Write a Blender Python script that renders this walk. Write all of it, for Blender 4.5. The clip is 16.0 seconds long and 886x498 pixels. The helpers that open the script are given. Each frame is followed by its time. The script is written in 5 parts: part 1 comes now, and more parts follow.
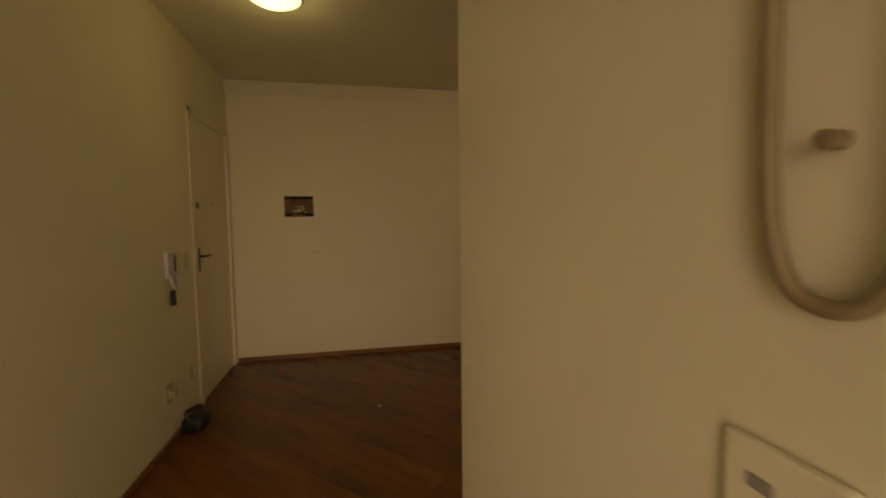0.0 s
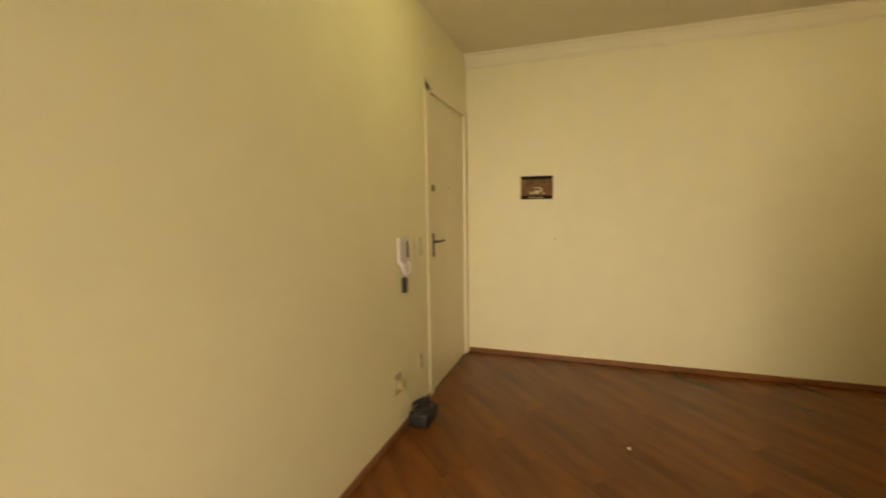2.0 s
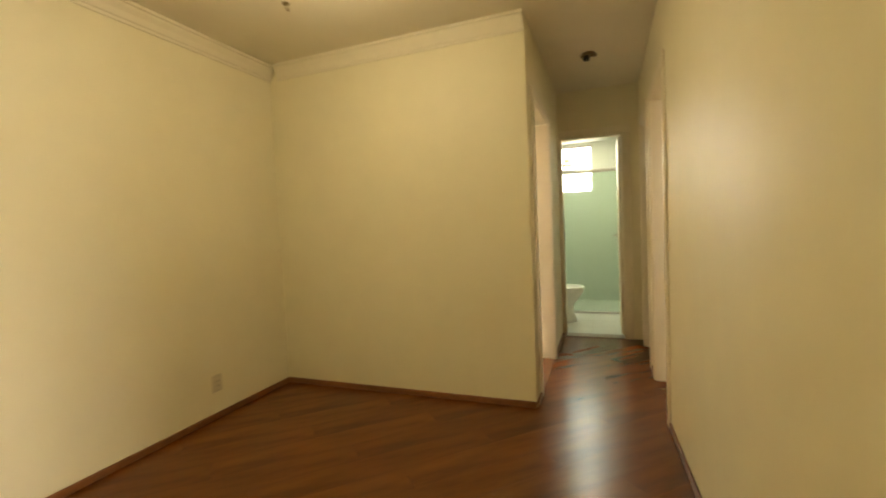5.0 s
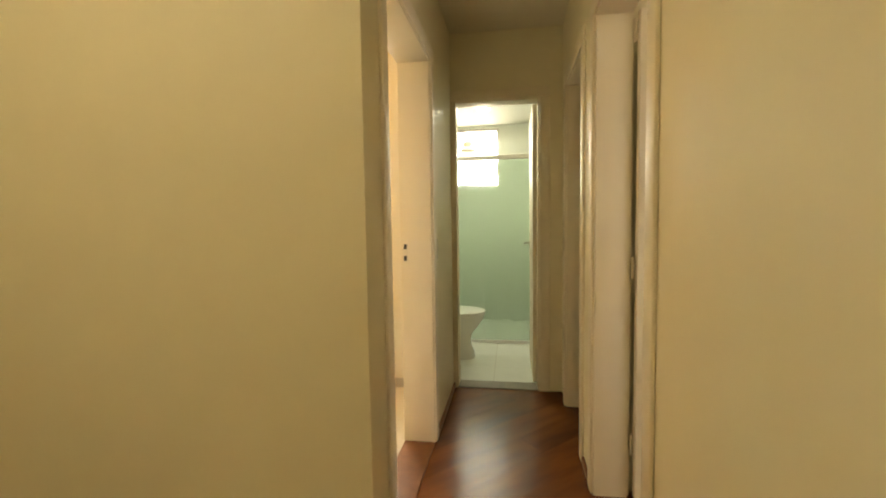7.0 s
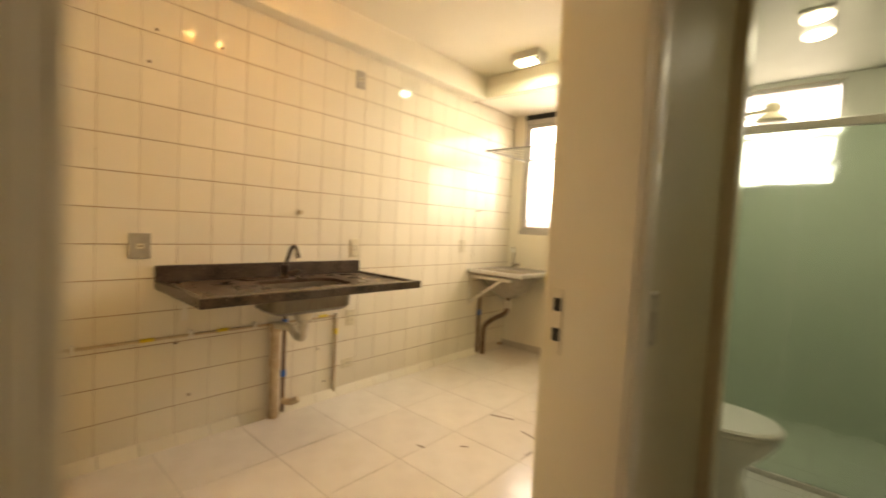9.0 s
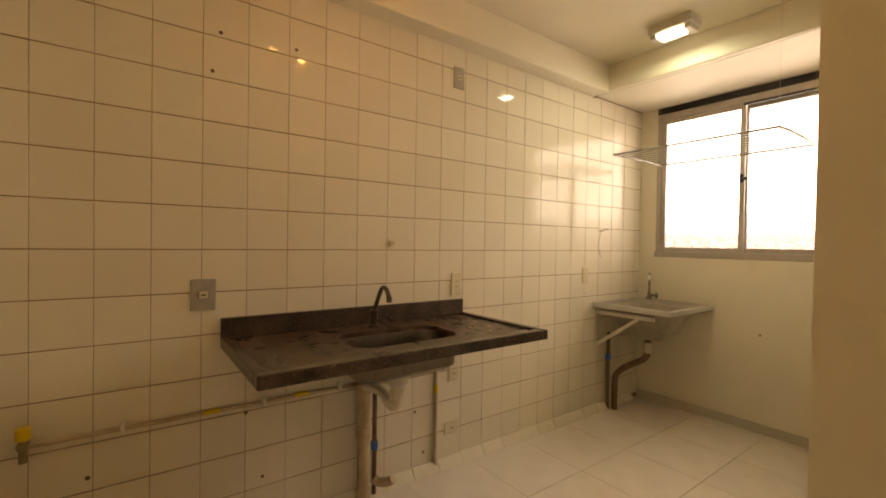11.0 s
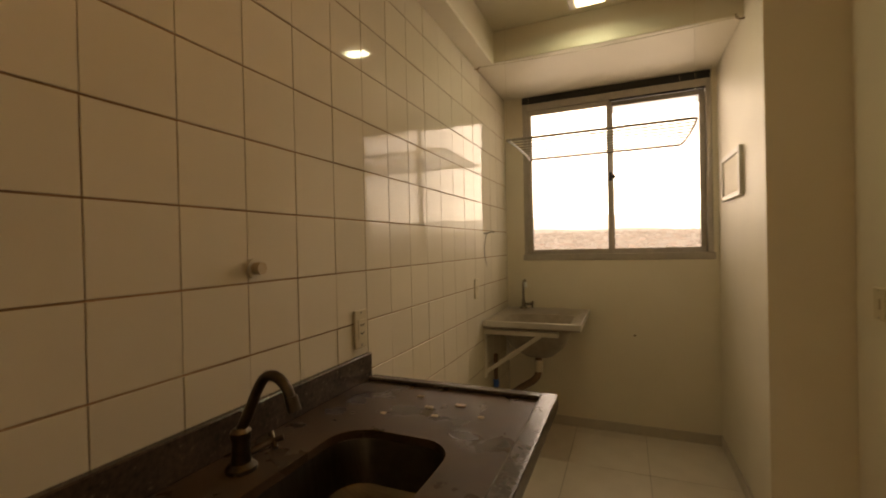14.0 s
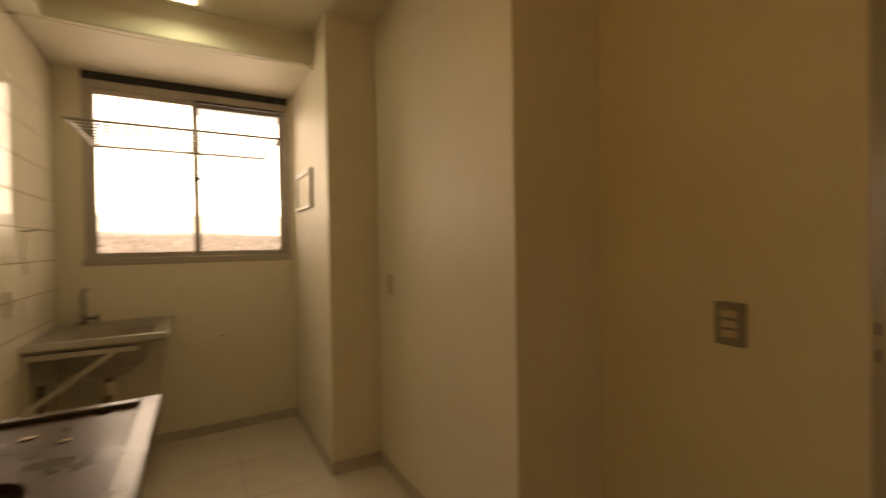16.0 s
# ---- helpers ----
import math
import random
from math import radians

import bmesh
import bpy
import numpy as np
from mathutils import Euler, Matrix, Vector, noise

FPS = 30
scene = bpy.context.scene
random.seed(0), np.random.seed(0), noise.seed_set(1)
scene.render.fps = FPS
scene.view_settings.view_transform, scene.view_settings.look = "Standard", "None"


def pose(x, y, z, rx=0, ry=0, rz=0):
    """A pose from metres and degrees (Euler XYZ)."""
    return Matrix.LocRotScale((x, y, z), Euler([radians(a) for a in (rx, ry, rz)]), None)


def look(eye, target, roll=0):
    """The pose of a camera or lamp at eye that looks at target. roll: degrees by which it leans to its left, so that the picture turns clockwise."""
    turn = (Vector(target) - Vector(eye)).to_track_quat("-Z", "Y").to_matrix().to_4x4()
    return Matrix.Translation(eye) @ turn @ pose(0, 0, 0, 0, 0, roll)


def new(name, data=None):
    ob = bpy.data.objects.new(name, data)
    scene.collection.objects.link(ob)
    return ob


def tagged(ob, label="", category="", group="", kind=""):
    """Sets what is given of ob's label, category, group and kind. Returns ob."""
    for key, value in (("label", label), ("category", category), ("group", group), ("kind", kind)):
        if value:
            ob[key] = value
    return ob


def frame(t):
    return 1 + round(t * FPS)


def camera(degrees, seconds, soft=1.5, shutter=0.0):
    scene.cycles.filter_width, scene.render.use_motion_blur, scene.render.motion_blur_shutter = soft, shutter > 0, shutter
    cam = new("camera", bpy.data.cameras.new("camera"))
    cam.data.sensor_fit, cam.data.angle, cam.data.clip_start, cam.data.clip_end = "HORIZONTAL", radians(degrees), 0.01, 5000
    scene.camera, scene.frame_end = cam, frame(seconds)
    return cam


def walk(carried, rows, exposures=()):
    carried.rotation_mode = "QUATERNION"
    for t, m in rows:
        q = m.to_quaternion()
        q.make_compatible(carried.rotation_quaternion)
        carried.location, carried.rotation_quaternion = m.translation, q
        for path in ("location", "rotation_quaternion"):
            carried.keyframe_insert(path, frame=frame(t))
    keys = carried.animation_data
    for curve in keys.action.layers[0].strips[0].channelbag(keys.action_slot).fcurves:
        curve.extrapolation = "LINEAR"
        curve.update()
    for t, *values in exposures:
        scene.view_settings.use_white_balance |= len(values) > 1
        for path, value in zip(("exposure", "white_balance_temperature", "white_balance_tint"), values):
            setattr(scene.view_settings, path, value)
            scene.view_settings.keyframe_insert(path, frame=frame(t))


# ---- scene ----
cam = camera(91.9, 16.0, soft=1.8, shutter=0.5)
PATH = [
    (0, (2.116, -2.844, 1.315), (0.163, -2.435, 1.179), -0.7),
    (0.5, (1.952, -2.835, 1.31), (-0.044, -2.75, 1.214), 0.4),
    (1, (1.836, -2.87, 1.291), (-0.086, -3.402, 1.148), 0.3),
    (1.5, (1.663, -2.894, 1.266), (-0.125, -3.772, 1.09), -0.7),
    (2, (1.506, -2.905, 1.314), (-0.375, -3.556, 1.116), -0.9),
    (2.5, (1.404, -2.957, 1.304), (-0.57, -3.216, 1.112), -0.8),
    (3, (1.188, -3.125, 1.298), (-0.805, -2.999, 1.189), -3.3),
    (3.5, (0.946, -3.21, 1.289), (-0.941, -2.56, 1.16), -3.1),
    (4, (0.661, -3.203, 1.297), (-0.875, -1.924, 1.218), -5.0),
    (4.5, (0.488, -3.058, 1.236), (-0.652, -1.417, 1.14), -3.9),
    (5, (0.372, -2.836, 1.239), (-0.342, -0.97, 1.136), -2.6),
    (5.2, (0.337, -2.702, 1.237), (-0.29, -0.806, 1.126), -3.2),
    (7.3, (0.339, -0.988, 1.236), (0.042, 0.987, 1.122), -0.4),
    (7.5, (0.335, -0.83, 1.241), (0.017, 1.142, 1.146), 0.5),
    (8, (0.334, -0.424, 1.232), (-0.216, 1.495, 1.11), 1.4),
    (8.5, (0.289, -0.083, 1.247), (-0.677, 1.665, 1.146), 1.4),
    (9, (0.179, 0.221, 1.259), (-1.149, 1.713, 1.155), 3.0),
    (9.2, (0.118, 0.343, 1.251), (-1.363, 1.682, 1.131), 2.4),
    (11.3, (-0.412, 0.597, 1.316), (-2.024, 1.78, 1.288), 0.9),
    (11.5, (-0.407, 0.627, 1.317), (-1.981, 1.862, 1.303), -0.3),
    (12, (-0.587, 0.694, 1.301), (-2.084, 2.02, 1.27), -1.7),
    (12.5, (-0.865, 0.783, 1.312), (-2.205, 2.268, 1.31), -1.6),
    (13, (-1.132, 0.792, 1.335), (-2.22, 2.469, 1.296), -2.9),
    (13.5, (-1.349, 0.842, 1.316), (-2.28, 2.612, 1.264), -1.3),
    (14, (-1.543, 0.891, 1.347), (-2.326, 2.732, 1.334), -1.3),
    (14.5, (-1.657, 0.841, 1.354), (-2.062, 2.799, 1.348), -1.3),
    (15, (-1.71, 0.724, 1.357), (-1.752, 2.719, 1.21), -0.3),
    (15.5, (-1.693, 0.688, 1.357), (-1.246, 2.635, 1.263), -0.9),
    (16, (-1.63, 0.689, 1.328), (-0.638, 2.425, 1.302), -1.0),
]
EXPOSURES = [(0, 1.95, 12400, 18), (0.5, 2.55, 11400, 16), (1, 3.0, 11300, 14), (1.5, 3.4, 10900, 9), (2.5, 4.05, 9600, 6), (4, 4.25, 8900, 9), (5, 4.38, 8800, 9),
             (7.5, 4.2, 9000, 10), (8.5, 3.62, 9400, 13), (9, 3.25, 9900, 14), (11.3, 2.13, 11300, 20), (12.2, 1.63, 11300, 19), (13, 1.32, 11700, 19), (14.5, 1.12, 12400, 19), (15.2, 1.05, 12900, 19), (16, 1.27, 13900, 20)]
walk(cam, [(t, look(eye, target, roll)) for t, eye, target, roll in PATH], EXPOSURES)


# ---------------------------------------------------------------- world and light
SKY_STRENGTH = 0.15
world = bpy.data.worlds.new("world")
scene.world = world
world.use_nodes = True
wn, wl = world.node_tree.nodes, world.node_tree.links
sky = wn.new("ShaderNodeTexSky")
sky.sky_type = "NISHITA"
sky.sun_disc = False
sky.sun_elevation, sky.sun_rotation = radians(48), radians(200)
sky.dust_density = 0.6
veil = wn.new("ShaderNodeHueSaturation")
veil.inputs["Saturation"].default_value = 0.3
wl.new(sky.outputs[0], veil.inputs["Color"])
haze = wn.new("ShaderNodeMix")
haze.data_type, haze.blend_type = "RGBA", "MULTIPLY"
haze.inputs[0].default_value = 1.0
haze.inputs[7].default_value = (0.92, 0.92, 1.0, 1)
wl.new(veil.outputs[0], haze.inputs[6])
wl.new(haze.outputs[2], wn["Background"].inputs["Color"])
wn["Background"].inputs["Strength"].default_value = SKY_STRENGTH

sun = new("sun", bpy.data.lights.new("sun", "SUN"))
sun.data.energy, sun.data.angle, sun.data.color = 0.5, radians(14), (1.0, 0.95, 0.87)
sun.matrix_world = look((0, 0, 40), (6, 16, 0))



def daylight(name, place, target, width, height, watts, colour=(1.0, 0.97, 0.92)):
    """Light from a flat opening or lens: the sky in a window, a lamp's glass."""
    data = bpy.data.lights.new(name, "AREA")
    data.shape, data.size, data.size_y, data.energy, data.color = "RECTANGLE", width, height, watts, colour
    ob = new(name, data)
    ob.matrix_world = look(place, target)
    return ob


daylight("living_window_light", (3.33, -3.42, 1.15), (0.0, -3.12, 0.45), 0.76, 1.60, 1.05).data.spread = radians(78)
daylight("bedroom_window_light", (3.33, -0.95, 1.65), (0.0, -0.95, 1.60), 1.25, 1.25, 0.4)

daylight("kitchen_window_light", (-1.63, 4.262, 1.955), (-1.63, 0.0, 1.25), 1.17, 0.80, 2.25, (0.95, 0.94, 1.0)).data.spread = radians(120)
daylight("bath_window_light", (-0.125, 4.25, 2.03), (-0.1, 2.0, 1.2), 0.58, 0.62, 0.5, (1.0, 1.0, 0.95))

WARM, COOL = (1.0, 0.45, 0.11), (0.74, 1.0, 0.90)


def lamp(name, place, watts, colour, size=0.04):
    """A bulb's light."""
    data = bpy.data.lights.new(name, "POINT")
    data.energy, data.color, data.shadow_soft_size = watts, colour, size
    ob = new(name, data)
    ob.location = place
    return ob


lamp("living_spot_light", (-0.90, -1.14, 2.36), 0.33, (1.0, 0.91, 0.70))
lamp("living_spot_light", (-0.78, -1.10, 2.36), 0.33, (1.0, 0.91, 0.70))
lamp("entry_light", (-0.50, -3.24, 2.36), 0.28, (0.90, 1.0, 0.56))
lamp("kitchen_warm_light", (-1.53, 1.28, 2.47), 0.14, WARM)
lamp("kitchen_warm_light", (-1.51, 1.49, 2.47), 0.14, WARM)
daylight("laundry_light", (-1.685, 3.20, 2.572), (-1.685, 3.20, 0.0), 0.13, 0.09, 0.75, COOL)
for y in (3.04, 3.28):
    daylight("bath_light", (0.065, y, 2.372), (0.065, y, 0.0), 0.09, 0.09, 0.27, (0.9, 1.0, 0.94))


# ---------------------------------------------------------------- materials
def material(name, colour, rough=0.6, metal=0.0, noise_scale=8.0, amount=0.08, bump=0.0, bump_scale=60.0,
             second=None, coords="Object", stretch=(1, 1, 1), vary=0.0, spec=0.5, rough_vary=0.0):
    """A painted or solid surface: base colour broken up at two scales, with fine relief."""
    mat = bpy.data.materials.new(name)
    mat.use_nodes = True
    n, l = mat.node_tree.nodes, mat.node_tree.links
    b = n["Principled BSDF"]
    b.inputs["Roughness"].default_value, b.inputs["Metallic"].default_value = rough, metal
    b.inputs["Specular IOR Level"].default_value = spec
    tc, mp = n.new("ShaderNodeTexCoord"), n.new("ShaderNodeMapping")
    l.new(tc.outputs[coords], mp.inputs[0])
    mp.inputs["Scale"].default_value = stretch
    big, small = n.new("ShaderNodeTexNoise"), n.new("ShaderNodeTexNoise")
    big.inputs["Scale"].default_value, big.inputs["Detail"].default_value = noise_scale * 0.12, 3
    small.inputs["Scale"].default_value, small.inputs["Detail"].default_value = noise_scale, 6
    for t in (big, small):
        l.new(mp.outputs[0], t.inputs["Vector"])
    add = n.new("ShaderNodeMath")
    add.operation = "ADD"
    l.new(big.outputs["Fac"], add.inputs[0]), l.new(small.outputs["Fac"], add.inputs[1])
    ramp = n.new("ShaderNodeMapRange")
    ramp.inputs["From Min"].default_value, ramp.inputs["From Max"].default_value = 0.7, 1.3
    l.new(add.outputs[0], ramp.inputs["Value"])
    mix = n.new("ShaderNodeMix")
    mix.data_type = "RGBA"
    other = second or tuple(c * (1 - 2 * amount) for c in colour)
    mix.inputs[6].default_value, mix.inputs[7].default_value = (*colour, 1), (*other, 1)
    l.new(ramp.outputs[0], mix.inputs[0])
    last = mix.outputs[2]
    if vary:
        info, val = n.new("ShaderNodeObjectInfo"), n.new("ShaderNodeMapRange")
        val.inputs["To Min"].default_value, val.inputs["To Max"].default_value = 1 - vary, 1 + vary
        l.new(info.outputs["Random"], val.inputs["Value"])
        hsv = n.new("ShaderNodeHueSaturation")
        l.new(val.outputs[0], hsv.inputs["Value"])
        l.new(last, hsv.inputs["Color"])
        last = hsv.outputs[0]
    l.new(last, b.inputs["Base Color"])
    if rough_vary:
        rr = n.new("ShaderNodeMapRange")
        rr.inputs["To Min"].default_value, rr.inputs["To Max"].default_value = rough - rough_vary, rough + rough_vary
        l.new(small.outputs["Fac"], rr.inputs["Value"])
        l.new(rr.outputs[0], b.inputs["Roughness"])
    if bump:
        fine, bp = n.new("ShaderNodeTexNoise"), n.new("ShaderNodeBump")
        fine.inputs["Scale"].default_value, fine.inputs["Detail"].default_value = bump_scale, 4
        l.new(mp.outputs[0], fine.inputs["Vector"])
        bp.inputs["Strength"].default_value, bp.inputs["Distance"].default_value = bump, 0.004
        l.new(fine.outputs["Fac"], bp.inputs["Height"])
        l.new(bp.outputs[0], b.inputs["Normal"])
    return mat


def glass(name, tint=(1, 1, 1), rough=0.0, ripple=0.0):
    mat = bpy.data.materials.new(name)
    mat.use_nodes = True
    b = mat.node_tree.nodes["Principled BSDF"]
    b.inputs["Base Color"].default_value = (*tint, 1)
    b.inputs["Roughness"].default_value, b.inputs["Transmission Weight"].default_value = rough, 1.0
    b.inputs["IOR"].default_value = 1.45
    if ripple:
        n, l = mat.node_tree.nodes, mat.node_tree.links
        tc, noise, bp = n.new("ShaderNodeTexCoord"), n.new("ShaderNodeTexNoise"), n.new("ShaderNodeBump")
        noise.inputs["Scale"].default_value, noise.inputs["Detail"].default_value = 13, 1
        mp = n.new("ShaderNodeMapping")
        mp.inputs["Scale"].default_value = (1, 30, 0.6)
        bp.inputs["Strength"].default_value, bp.inputs["Distance"].default_value = ripple, 0.01
        l.new(tc.outputs["Object"], mp.inputs[0])
        l.new(mp.outputs[0], noise.inputs["Vector"])
        l.new(noise.outputs["Fac"], bp.inputs["Height"])
        l.new(bp.outputs[0], b.inputs["Normal"])
    return mat


def glowing(name, colour, strength):
    mat = bpy.data.materials.new(name)
    mat.use_nodes = True
    b = mat.node_tree.nodes["Principled BSDF"]
    b.inputs["Base Color"].default_value = (0.9, 0.9, 0.88, 1)
    b.inputs["Emission Color"].default_value = (*colour, 1)
    b.inputs["Emission Strength"].default_value = strength
    return mat


PAINT = material("cream_wall_paint", (0.80, 0.735, 0.54), 0.55, noise_scale=5, amount=0.025, bump=0.12, bump_scale=90)
KPAINT = material("pale_kitchen_paint", (0.80, 0.74, 0.61), 0.5, noise_scale=5, amount=0.03, bump=0.12, bump_scale=90)
CEIL = material("ceiling_paint", (0.78, 0.715, 0.575), 0.7, noise_scale=4, amount=0.03, bump=0.15, bump_scale=120)
CORNICE = material("plaster_cornice", (0.78, 0.715, 0.565), 0.6, noise_scale=9, amount=0.03, bump=0.05)
FRAME = material("cream_gloss_paint", (0.80, 0.72, 0.56), 0.46, noise_scale=6, amount=0.02, bump=0.02, bump_scale=25)
BASEWOOD = material("brown_skirting_wood", (0.26, 0.098, 0.036), 0.4, noise_scale=16, amount=0.2, bump=0.05, stretch=(1, 1, 6))
PLANK = material("brown_laminate", (0.200, 0.062, 0.0165), 0.24, noise_scale=4.5, second=(0.072, 0.0225, 0.0070),
                 stretch=(0.5, 2.4, 1), vary=0.13, rough_vary=0.06, spec=0.32)
SUBFLOOR = material("dark_joint_board", (0.045, 0.017, 0.008), 0.9)
GLAZE = material("white_glazed_tile", (0.72, 0.66, 0.54), 0.045, noise_scale=3, amount=0.03, bump=0.03, bump_scale=9, vary=0.03, spec=0.19)
GROUT = material("old_brown_grout", (0.40, 0.245, 0.125), 0.9, noise_scale=20, amount=0.25)
FLOORTILE = material("pale_porcelain_tile", (0.74, 0.675, 0.59), 0.2, noise_scale=7, second=(0.66, 0.59, 0.51), vary=0.03, rough_vary=0.08, bump=0.03)
FGROUT = material("grey_floor_grout", (0.40, 0.345, 0.29), 0.9, noise_scale=20, amount=0.2)
BATHTILE = material("white_bath_tile", (0.70, 0.71, 0.66), 0.2, noise_scale=6, amount=0.04, vary=0.02)
BATHWALL = material("pale_bath_paint", (0.74, 0.77, 0.70), 0.35, noise_scale=5, amount=0.03)
BATHCEIL = material("grey_bath_ceiling_paint", (0.60, 0.61, 0.54), 0.6, noise_scale=4, amount=0.04, bump=0.1, bump_scale=110)
THRESHOLD = material("dark_threshold_stone", (0.20, 0.165, 0.125), 0.4, noise_scale=18, amount=0.2)
SKIRT = material("grey_tile_skirting", (0.55, 0.49, 0.41), 0.35, noise_scale=12, amount=0.08)
GRANITE = material("dark_granite", (0.026, 0.020, 0.018), 0.24, noise_scale=85, second=(0.095, 0.066, 0.050), bump=0.03, rough_vary=0.10)
STEEL = material("brushed_stainless_steel", (0.22, 0.19, 0.16), 0.33, metal=1.0, noise_scale=30, amount=0.15, stretch=(1, 12, 1))
DUSTY = material("dusty_granite", (0.034, 0.022, 0.016), 0.30, noise_scale=9, second=(0.110, 0.067, 0.041), bump=0.03, rough_vary=0.18, spec=0.32)
BEIGE = material("beige_cable_sheath", (0.30, 0.225, 0.125), 0.6, noise_scale=10, amount=0.05)
TAPMETAL = material("tarnished_chrome", (0.15, 0.115, 0.085), 0.34, metal=1.0, noise_scale=40, amount=0.3)
CHROME = material("chrome", (0.75, 0.74, 0.72), 0.12, metal=1.0, noise_scale=20, amount=0.06)
ALU = material("anodised_aluminium", (0.66, 0.65, 0.62), 0.35, metal=0.7, noise_scale=20, amount=0.06)
DULLALU = material("dull_aluminium", (0.50, 0.465, 0.42), 0.42, metal=0.6, noise_scale=20, amount=0.1)
WORNCHROME = material("worn_chrome", (0.42, 0.39, 0.34), 0.25, metal=1.0, noise_scale=30, amount=0.2)
DARK = material("black_rubber_track", (0.02, 0.018, 0.018), 0.6)
PVC = material("white_pvc", (0.70, 0.64, 0.52), 0.4, noise_scale=14, amount=0.12)
STAINED = material("stained_pvc_pipe", (0.58, 0.48, 0.33), 0.5, noise_scale=18, second=(0.42, 0.30, 0.18))
RUST = material("brown_pipe", (0.23, 0.125, 0.066), 0.5, noise_scale=20, amount=0.3)
BLUE = material("blue_plastic", (0.02, 0.12, 0.45), 0.4)
YELLOW = material("yellow_tape", (0.75, 0.55, 0.04), 0.5)
PLATE = material("ivory_plastic", (0.62, 0.55, 0.40), 0.35, noise_scale=12, amount=0.04)
YELLOWED = material("yellowed_plastic", (0.47, 0.38, 0.21), 0.45, noise_scale=12, amount=0.08)
GREYPLATE = material("grey_metal_plate", (0.36, 0.33, 0.28), 0.4, noise_scale=30, amount=0.12)
SLOT = material("dark_slot", (0.03, 0.025, 0.02), 0.6)
BLACK = material("black_plastic", (0.012, 0.012, 0.015), 0.4)
CERAMIC = material("white_sanitary_ceramic", (0.82, 0.83, 0.80), 0.08, noise_scale=3, amount=0.02)
TANKMAT = material("grey_marble_resin", (0.36, 0.31, 0.25), 0.3, noise_scale=25, second=(0.25, 0.21, 0.17))
# white enamel greyed in its colour to paint the rack's backlit shade
RACKWIRE = material("backlit_white_wire", (0.32, 0.295, 0.26), 0.45, noise_scale=16, amount=0.1)
WHITEMETAL = material("white_enamel", (0.72, 0.69, 0.62), 0.4, noise_scale=16, amount=0.08)
PHOTO = material("sepia_print", (0.30, 0.165, 0.085), 0.75, noise_scale=14, second=(0.10, 0.05, 0.025), spec=0.15)
PHOTODARK = material("dark_print_border", (0.030, 0.018, 0.016), 0.8, spec=0.1)
PALEPRINT = material("pale_print_detail", (0.62, 0.50, 0.34), 0.4)
DARKBRASS = material("dark_tarnished_brass", (0.13, 0.095, 0.055), 0.4, metal=0.6, noise_scale=25, amount=0.2)
BRONZE = material("worn_brass", (0.33, 0.25, 0.14), 0.35, metal=0.8, noise_scale=25, amount=0.2)
PANE = glass("clear_glass")
FROST = glass("green_frosted_glass", (0.62, 0.75, 0.66), 0.10, ripple=0.4)
BLIND = material("pale_blind", (0.85, 0.80, 0.66), 0.7)
BULB = glowing("lit_bulb", (1.0, 0.95, 0.84), 2.5)
WARMBULB = glowing("lit_warm_bulb", (1.0, 0.60, 0.22), 16)
BATHGLOW = glowing("lit_bath_lamp", (0.97, 1.0, 0.90), 0.8)
LILAC = material("lilac_white_plastic", (0.66, 0.58, 0.62), 0.35, noise_scale=12, amount=0.04)
COOLBULB = glowing("lit_cool_lamp", (0.95, 1.0, 0.88), 1.6)
ENTRYBULB = glowing("lit_entry_dome", (0.98, 1.0, 0.70), 0.4)
# the town's colours are paled and greyed to paint in the air's haze
ROOFS = material("hazed_terracotta_roofs", (0.60, 0.51, 0.46), 0.8, noise_scale=0.05, second=(0.38, 0.30, 0.26))
HOUSES = material("hazed_house_walls", (0.70, 0.66, 0.62), 0.8, noise_scale=0.04, second=(0.44, 0.40, 0.36))
LAND = material("hazed_distant_land", (0.52, 0.47, 0.43), 0.9, noise_scale=0.02, second=(0.48, 0.44, 0.40))
HILL = material("haze_paled_hill", (0.62, 0.60, 0.57), 0.9, noise_scale=0.01, second=(0.54, 0.53, 0.50))


# ---------------------------------------------------------------- builders
def box(bm, x0, x1, y0, y1, z0, z1, bevel=0.0, seg=1):
    """Adds a box, with its edges rounded off."""
    made = bmesh.ops.create_cube(bm, size=1)
    vs = made["verts"]
    for v in vs:
        v.co = ((x0 + x1) / 2 + v.co.x * (x1 - x0), (y0 + y1) / 2 + v.co.y * (y1 - y0), (z0 + z1) / 2 + v.co.z * (z1 - z0))
    if bevel:
        edges = {e for v in vs for e in v.link_edges}
        bmesh.ops.bevel(bm, geom=list(edges), offset=bevel, segments=seg, affect="EDGES", profile=0.5)
    return bm


def slab(*a, bevel=0.0, seg=1):
    return box(bmesh.new(), *a, bevel=bevel, seg=seg)


def rod(bm, a, b, r, r2=None, n=14):
    """Adds a closed round bar from a to b."""
    a, b = Vector(a), Vector(b)
    m = Matrix.Translation((a + b) / 2) @ (b - a).to_track_quat("Z", "Y").to_matrix().to_4x4()
    bmesh.ops.create_cone(bm, cap_ends=True, segments=n, radius1=r, radius2=r if r2 is None else r2, depth=(b - a).length, matrix=m)
    return bm


